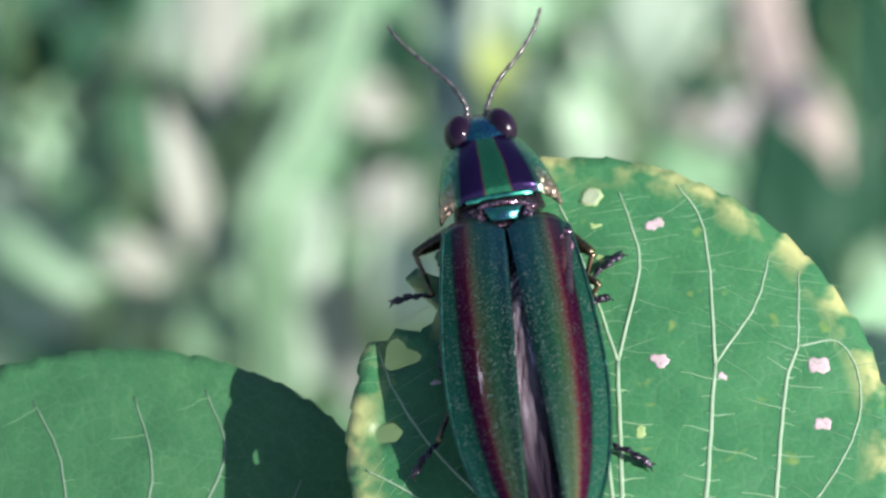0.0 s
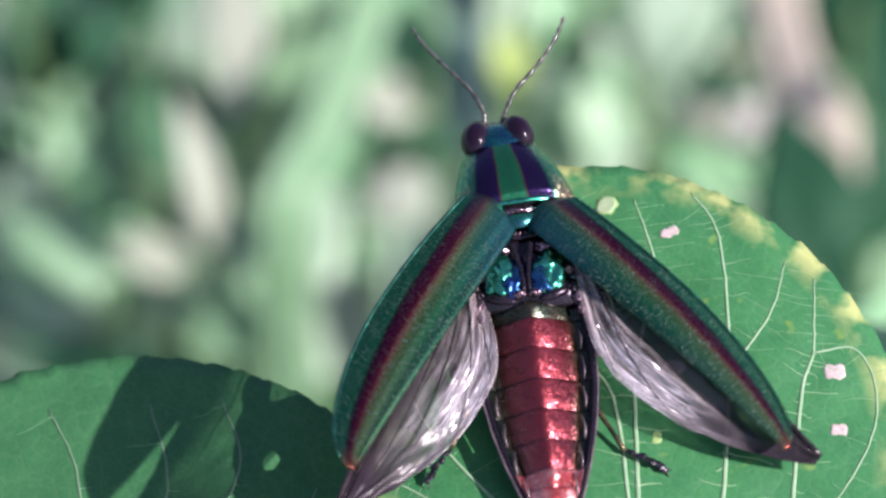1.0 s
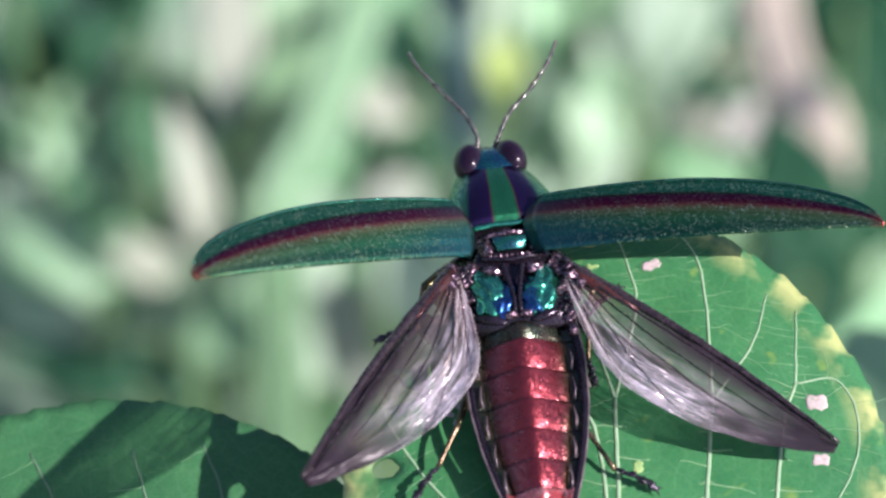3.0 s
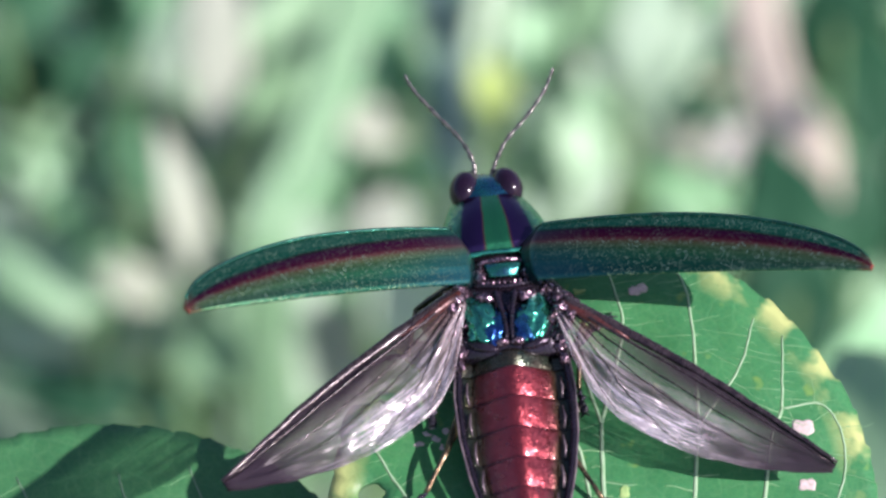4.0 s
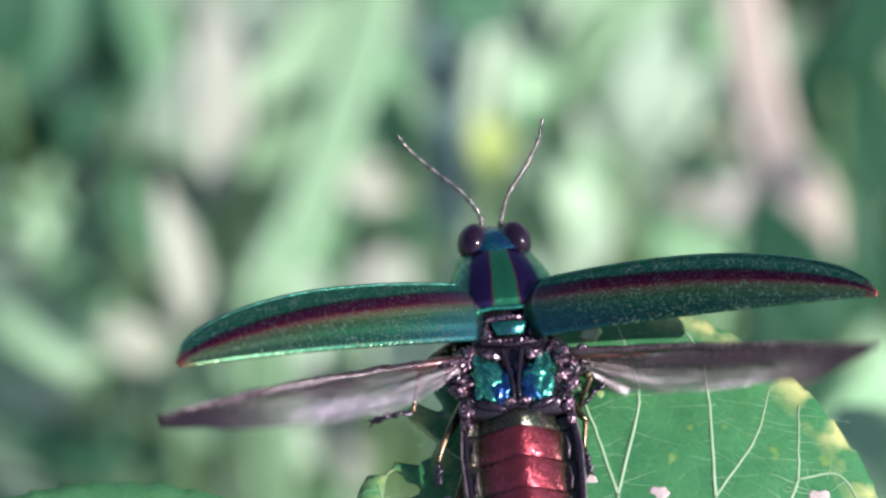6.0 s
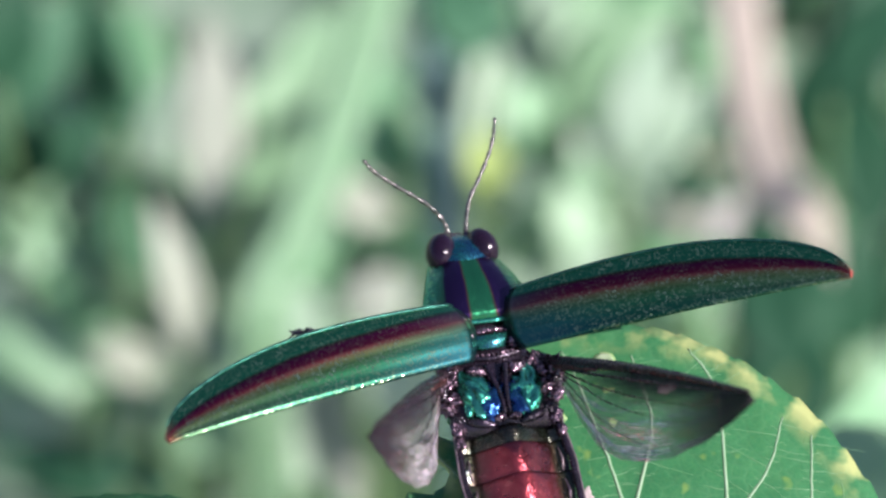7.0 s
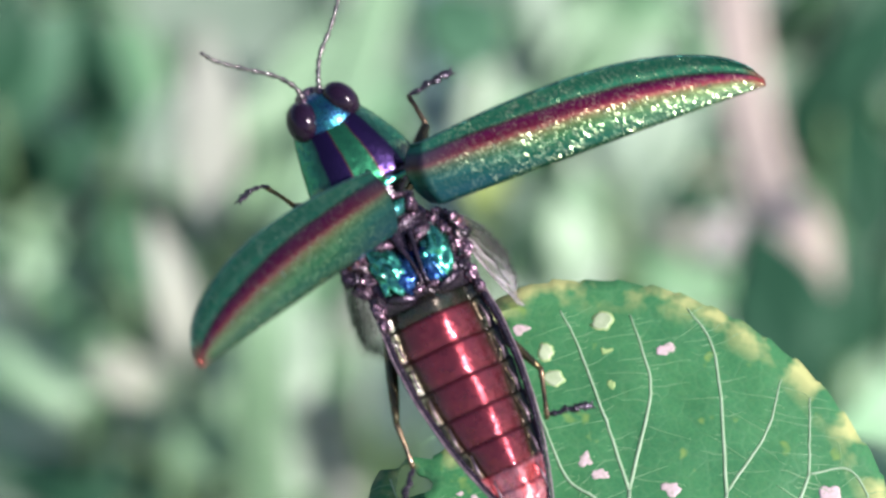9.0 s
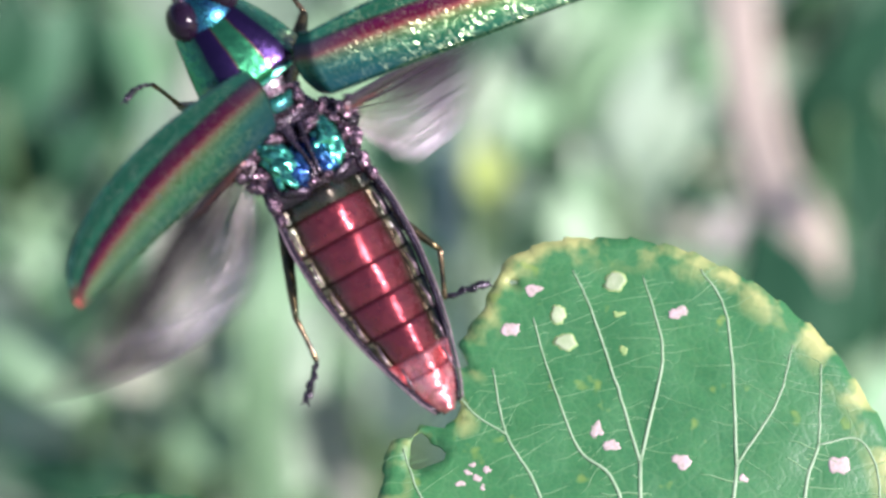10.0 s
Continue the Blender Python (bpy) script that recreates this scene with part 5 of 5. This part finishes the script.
def thorax(parent):
    rings = []
    for y, h, d in ((34, 42, 60), (0, 60, 84), (-60, 92, 96), (-120, 90, 92), (-165, 84, 74)):
        rings.append([(math.cos(q) * h, y, -34 + math.sin(q) * (d if math.sin(q) < 0 else 14)) for q in np.linspace(0, 2 * math.pi, 33)[:-1]])
    part("thorax", Build().loft(rings), DARK, parent, "dark metallic thorax")
    part("neck_ring", Build().tube(smooth_path([(-58, 16, -26), (-30, 20, -12), (0, 21, -9), (30, 20, -12), (58, 16, -26)], 6), 5, 10), LILAC, parent)

    def plate(u, v):
        a = 2 * u - 1
        return (a * (34 - 9 * v), 12 - 26 * v - 4 * (1 - a * a), -5 + 7 * (1 - a * a) + 4 * math.sin(math.pi * v) - 5 * v)
    part("scutellum", Build().shell(18, 10, plate, 6), GREEN, parent, "small bright green plate")
    part("cross_ridge", Build().tube(smooth_path([(-52, -22, -20), (-24, -28, -15), (0, -31, -14), (24, -28, -15), (52, -22, -20)], 6), 5, 10), DARK, parent)
    for k in range(-4, 5):
        part("bead", Build().blob((k * 9.5, -25 + 0.25 * k * k, -10 - 0.35 * k * k), (4.6, 4.0, 4.2), 10, 8, rough=0.5, seed=k), LILAC, parent)
    for s in (-1, 1):
        part("side_plate", Build().blob((s * 43, -2, -20), (12, 20, 13), 16, 10, rough=0.5, seed=s), LILAC, parent)
        part("shoulder_knob", Build().blob((s * 36, -53, -14), (19, 11, 9), 16, 10, (0, 0, s * 10), 0.35, s * 2), LILAC, parent)
        lobe = Build().blob((s * 45, -98, -22), (29, 44, 17), 34, 22, (0, 0, s * -10), 0.55, s * 3)
        part("back_lobe", lobe, TURQUOISE, parent, "turquoise metallic lobe of the back")
        part("inner_lobe", Build().blob((s * 22, -112, -19), (23, 38, 15), 26, 16, (0, 0, s * 20), 0.4, s * 5), BLUE, parent)
        ridge = smooth_path([(s * 17, -44, -9), (s * 10, -80, -6), (s * 5, -115, -5), (s * 5, -142, -8)], 6)
        part("median_ridge", Build().tube(ridge, [6, 6, 5.5, 5.2, 5, 5, 4.8, 4.6, 4.4, 4.2, 4, 4, 4, 4, 4, 4, 4, 3.6, 3], 8), DARK, parent)
        part("rear_knob", Build().blob((s * 13, -146, -13), (12, 8, 9), 14, 10, rough=0.3, seed=s * 4), LILAC, parent)
        part("rear_plate", Build().blob((s * 46, -148, -22), (28, 10, 9), 16, 10, (0, 0, s * 16), 0.2, s), DARK, parent)
        for k, (x, y, z, r) in enumerate(((72, -40, -28, 13), (88, -44, -31, 14), (104, -56, -34, 14), (80, -62, -26, 13), (102, -80, -33, 14), (82, -94, -26, 13), (97, -110, -31, 13), (84, -132, -30, 11), (90, -152, -30, 11), (92, -178, -28, 9))):
            part("wing_joint", Build().blob((s * x, y, z), (r, r * 1.35, r * 0.75), 18, 12, (0, 0, s * 20 * k), 0.85, k + s), LILAC if k % 3 != 1 else DARK, parent)


def aim(origin, direction, up=(0, 0, 1)):
    """A pose in plan units at origin whose x axis points along direction."""
    x = Vector(direction).normalized()
    y = Vector(up).cross(x).normalized()
    m = Matrix((x, y, x.cross(y))).transposed().to_4x4()
    m.translation = Vector(origin) * U
    return m


# for each leg: coxa, then (knee, ankle, toe) at rest, with the wings open, at take-off and in full flight
LEGS = [
    ((-58, 30, -84), ((-182, -51, -43), (-143, -103, -75), (-244, -120, -77)),
     ((-189, -65, -46), (-185, -134, -74), (-251, -132, -77)),
     ((-128, 112, -80), (-203, 180, -86), (-268, 200, -86)),
     ((-84, 84, -160), (-132, 144, -136), (-178, 140, -112))),
    ((58, 30, -84), ((153, -74, -62), (135, -102, -90), (201, -62, -100)),
     ((138, -82, -65), (124, -105, -93), (180, -65, -104)),
     ((182, 132, -80), (250, 200, -86), (342, 248, -88)),
     ((135, 112, -80), (148, 180, -86), (254, 204, -90))),
    ((-62, -60, -92), ((-137, -216, -49), (-143, -244, -78), (-138, -272, -86)),
     ((-147, -219, -45), (-155, -247, -73), (-149, -273, -80)),
     ((-46, -170, -130), (-40, -220, -126), (-36, -262, -120)),
     ((-44, -150, -140), (-40, -210, -130), (-36, -262, -120))),
    ((62, -60, -92), ((150, -131, -63), (132, -159, -91), (172, -144, -100)),
     ((133, -188, -63), (111, -227, -90), (121, -266, -97)),
     ((46, -170, -130), (40, -220, -126), (36, -262, -120)),
     ((44, -150, -140), (40, -210, -130), (36, -262, -120))),
    ((-60, -150, -92), ((-128, -349, -52), (-158, -397, -80), (-204, -452, -86)),
     ((-140, -367, -43), (-169, -399, -70), (-212, -451, -73)),
     ((-96, -360, -66), (-118, -430, -80), (-150, -490, -86)),
     ((-110, -262, -84), (-142, -388, -88), (-192, -458, -90))),
    ((60, -150, -92), ((103, -388, -65), (138, -442, -97), (193, -471, -108)),
     ((97, -395, -57), (143, -451, -88), (194, -467, -98)),
     ((95, -382, -70), (128, -450, -84), (205, -486, -90)),
     ((108, -262, -80), (132, -380, -88), (230, -440, -90))),
]


def make_legs(parent):
    """Six legs of thigh, shin and foot; each joint is keyed."""
    joints = []
    for coxa, *stances in LEGS:
        coxa = Vector(coxa)
        stances = [[Vector(v) for v in s] for s in stances]
        a = sum((s[0] - coxa).length for s in stances) / 4
        b = sum((s[1] - s[0]).length for s in stances) / 4
        c = sum((s[2] - s[1]).length for s in stances) / 4
        late = 1.0 if coxa.y < -100 else 0.0
        stout = 1.45 if coxa.y > 0 else 1.0
        thigh = Build().tube([(a * s, 0, 0) for s in (0, 0.08, 0.25, 0.5, 0.75, 0.93, 1.0)], [r * stout for r in (7, 10, 11.5, 11, 9, 6.5, 5)], 12, 0.85)
        leg = part("leg", thigh, BRONZE, parent, "bronze-green metallic leg")
        bone = Build().tube([(b * s, 0, 2 * math.sin(s * 3)) for s in (-0.03, 0.1, 0.35, 0.65, 0.9, 1.02)], [4.6, 5.2, 4.4, 4.2, 5.0, 4.4], 9, 0.85)
        shin = part("shin", bone, SHIN, leg, "slender bronze shin")
        steps = [k / 40 for k in range(41)]
        wide = [(5.0 + 5.0 * s) * (0.55 + 0.5 * ((s * 4.6) % 1.0)) for s in steps[:-5]] + [6.4, 5.4, 4.2, 2.8, 1.2]
        pad = Build().tube([(c * 1.06 * s, 1.5 * math.sin(s * 19), 9 * math.sin(s * 3.1)) for s in steps], wide, 10, 0.7)
        for q in (-1, 1):
            pad.tube([(c * 1.0, q * 2, 1), (c * 1.06, q * 5, 1), (c * 1.12, q * 8, -3)], [2.2, 1.8, 0.8], 6)
        foot = part("foot", pad, BLACK, leg, "dark segmented padded foot")
        turns = []
        for knee, ankle, toe in stances:
            m = aim(coxa, knee - coxa)
            inv = m.to_3x3().inverted()
            bend = coxa + (knee - coxa).normalized() * a
            end = bend + (ankle - bend).normalized() * b
            turns.append((m, aim((a, 0, 0), inv @ (ankle - bend)), aim(inv @ (end - coxa), inv @ (toe - end))))
        for i, ob in enumerate((leg, shin, foot)):
            rest, spread, rise, fly = (t[i] for t in turns)
            rows = [(0.0, rest), (1.5, rest.lerp(spread, 0.7)), (2.5, spread), (6.2, spread), (6.5, spread.lerp(rise, 0.25)), (6.8, spread.lerp(rise, 0.5)), (7.1, spread.lerp(rise, 0.8)), (7.4, rise),
                    (8.0 + 0.5 * late, rise.lerp(fly, 0.3)), (8.6 + 0.2 * late, rise.lerp(fly, 0.65)), (9.2, fly), (10.0, fly)]
            joints.append((ob, rows))
    return joints


def make_beetle():
    root = new("beetle")
    thorax(root)
    abdomen(root)
    front, feelers = forebody(root)
    moving = {"forebody": front, "antenna_left": feelers[0], "antenna_right": feelers[1]}
    for side, word in ((-1, "left"), (1, "right")):
        moving["elytron_" + word] = elytron(side, root)
        moving["hindwing_" + word] = hindwing(side, root)
    moving["legs"] = make_legs(root)
    return tagged(root, "iridescent green jewel beetle with purple-red stripes and copper abdomen", "beetle"), moving


make_ground()
make_undergrowth()
make_meadow()
make_shrub_stem()
leaf_a = make_leaf()
for piece in leaf_a.children:
    for v in piece.data.vertices:
        x, y = v.co.x / U, v.co.y / U * 0.9366
        v.co.x, v.co.y = U * (0.983 * x - 0.0345 * y - 0.000088 * x * y), U * y * (0.978 - 0.000088 * y)
leaf_b = make_second_leaf()
beetle, moving = make_beetle()


def motions():
    walk(leaf_a, LEAF_ROWS)
    walk(leaf_b, SHADED_LEAF_ROWS)
    walk(beetle, BEETLE_ROWS)
    walk(moving["forebody"], FOREBODY_ROWS)
    walk(moving["antenna_left"], ANTENNA_LEFT_ROWS)
    walk(moving["antenna_right"], ANTENNA_RIGHT_ROWS)
    walk(moving["elytron_left"], ELYTRON_LEFT_ROWS)
    walk(moving["elytron_right"], ELYTRON_RIGHT_ROWS)
    walk(moving["hindwing_left"], HINDWING_LEFT_ROWS + beat("left"))
    walk(moving["hindwing_right"], HINDWING_RIGHT_ROWS + beat("right"))
    for joint, rows in moving["legs"]:
        walk(joint, rows)


motions()
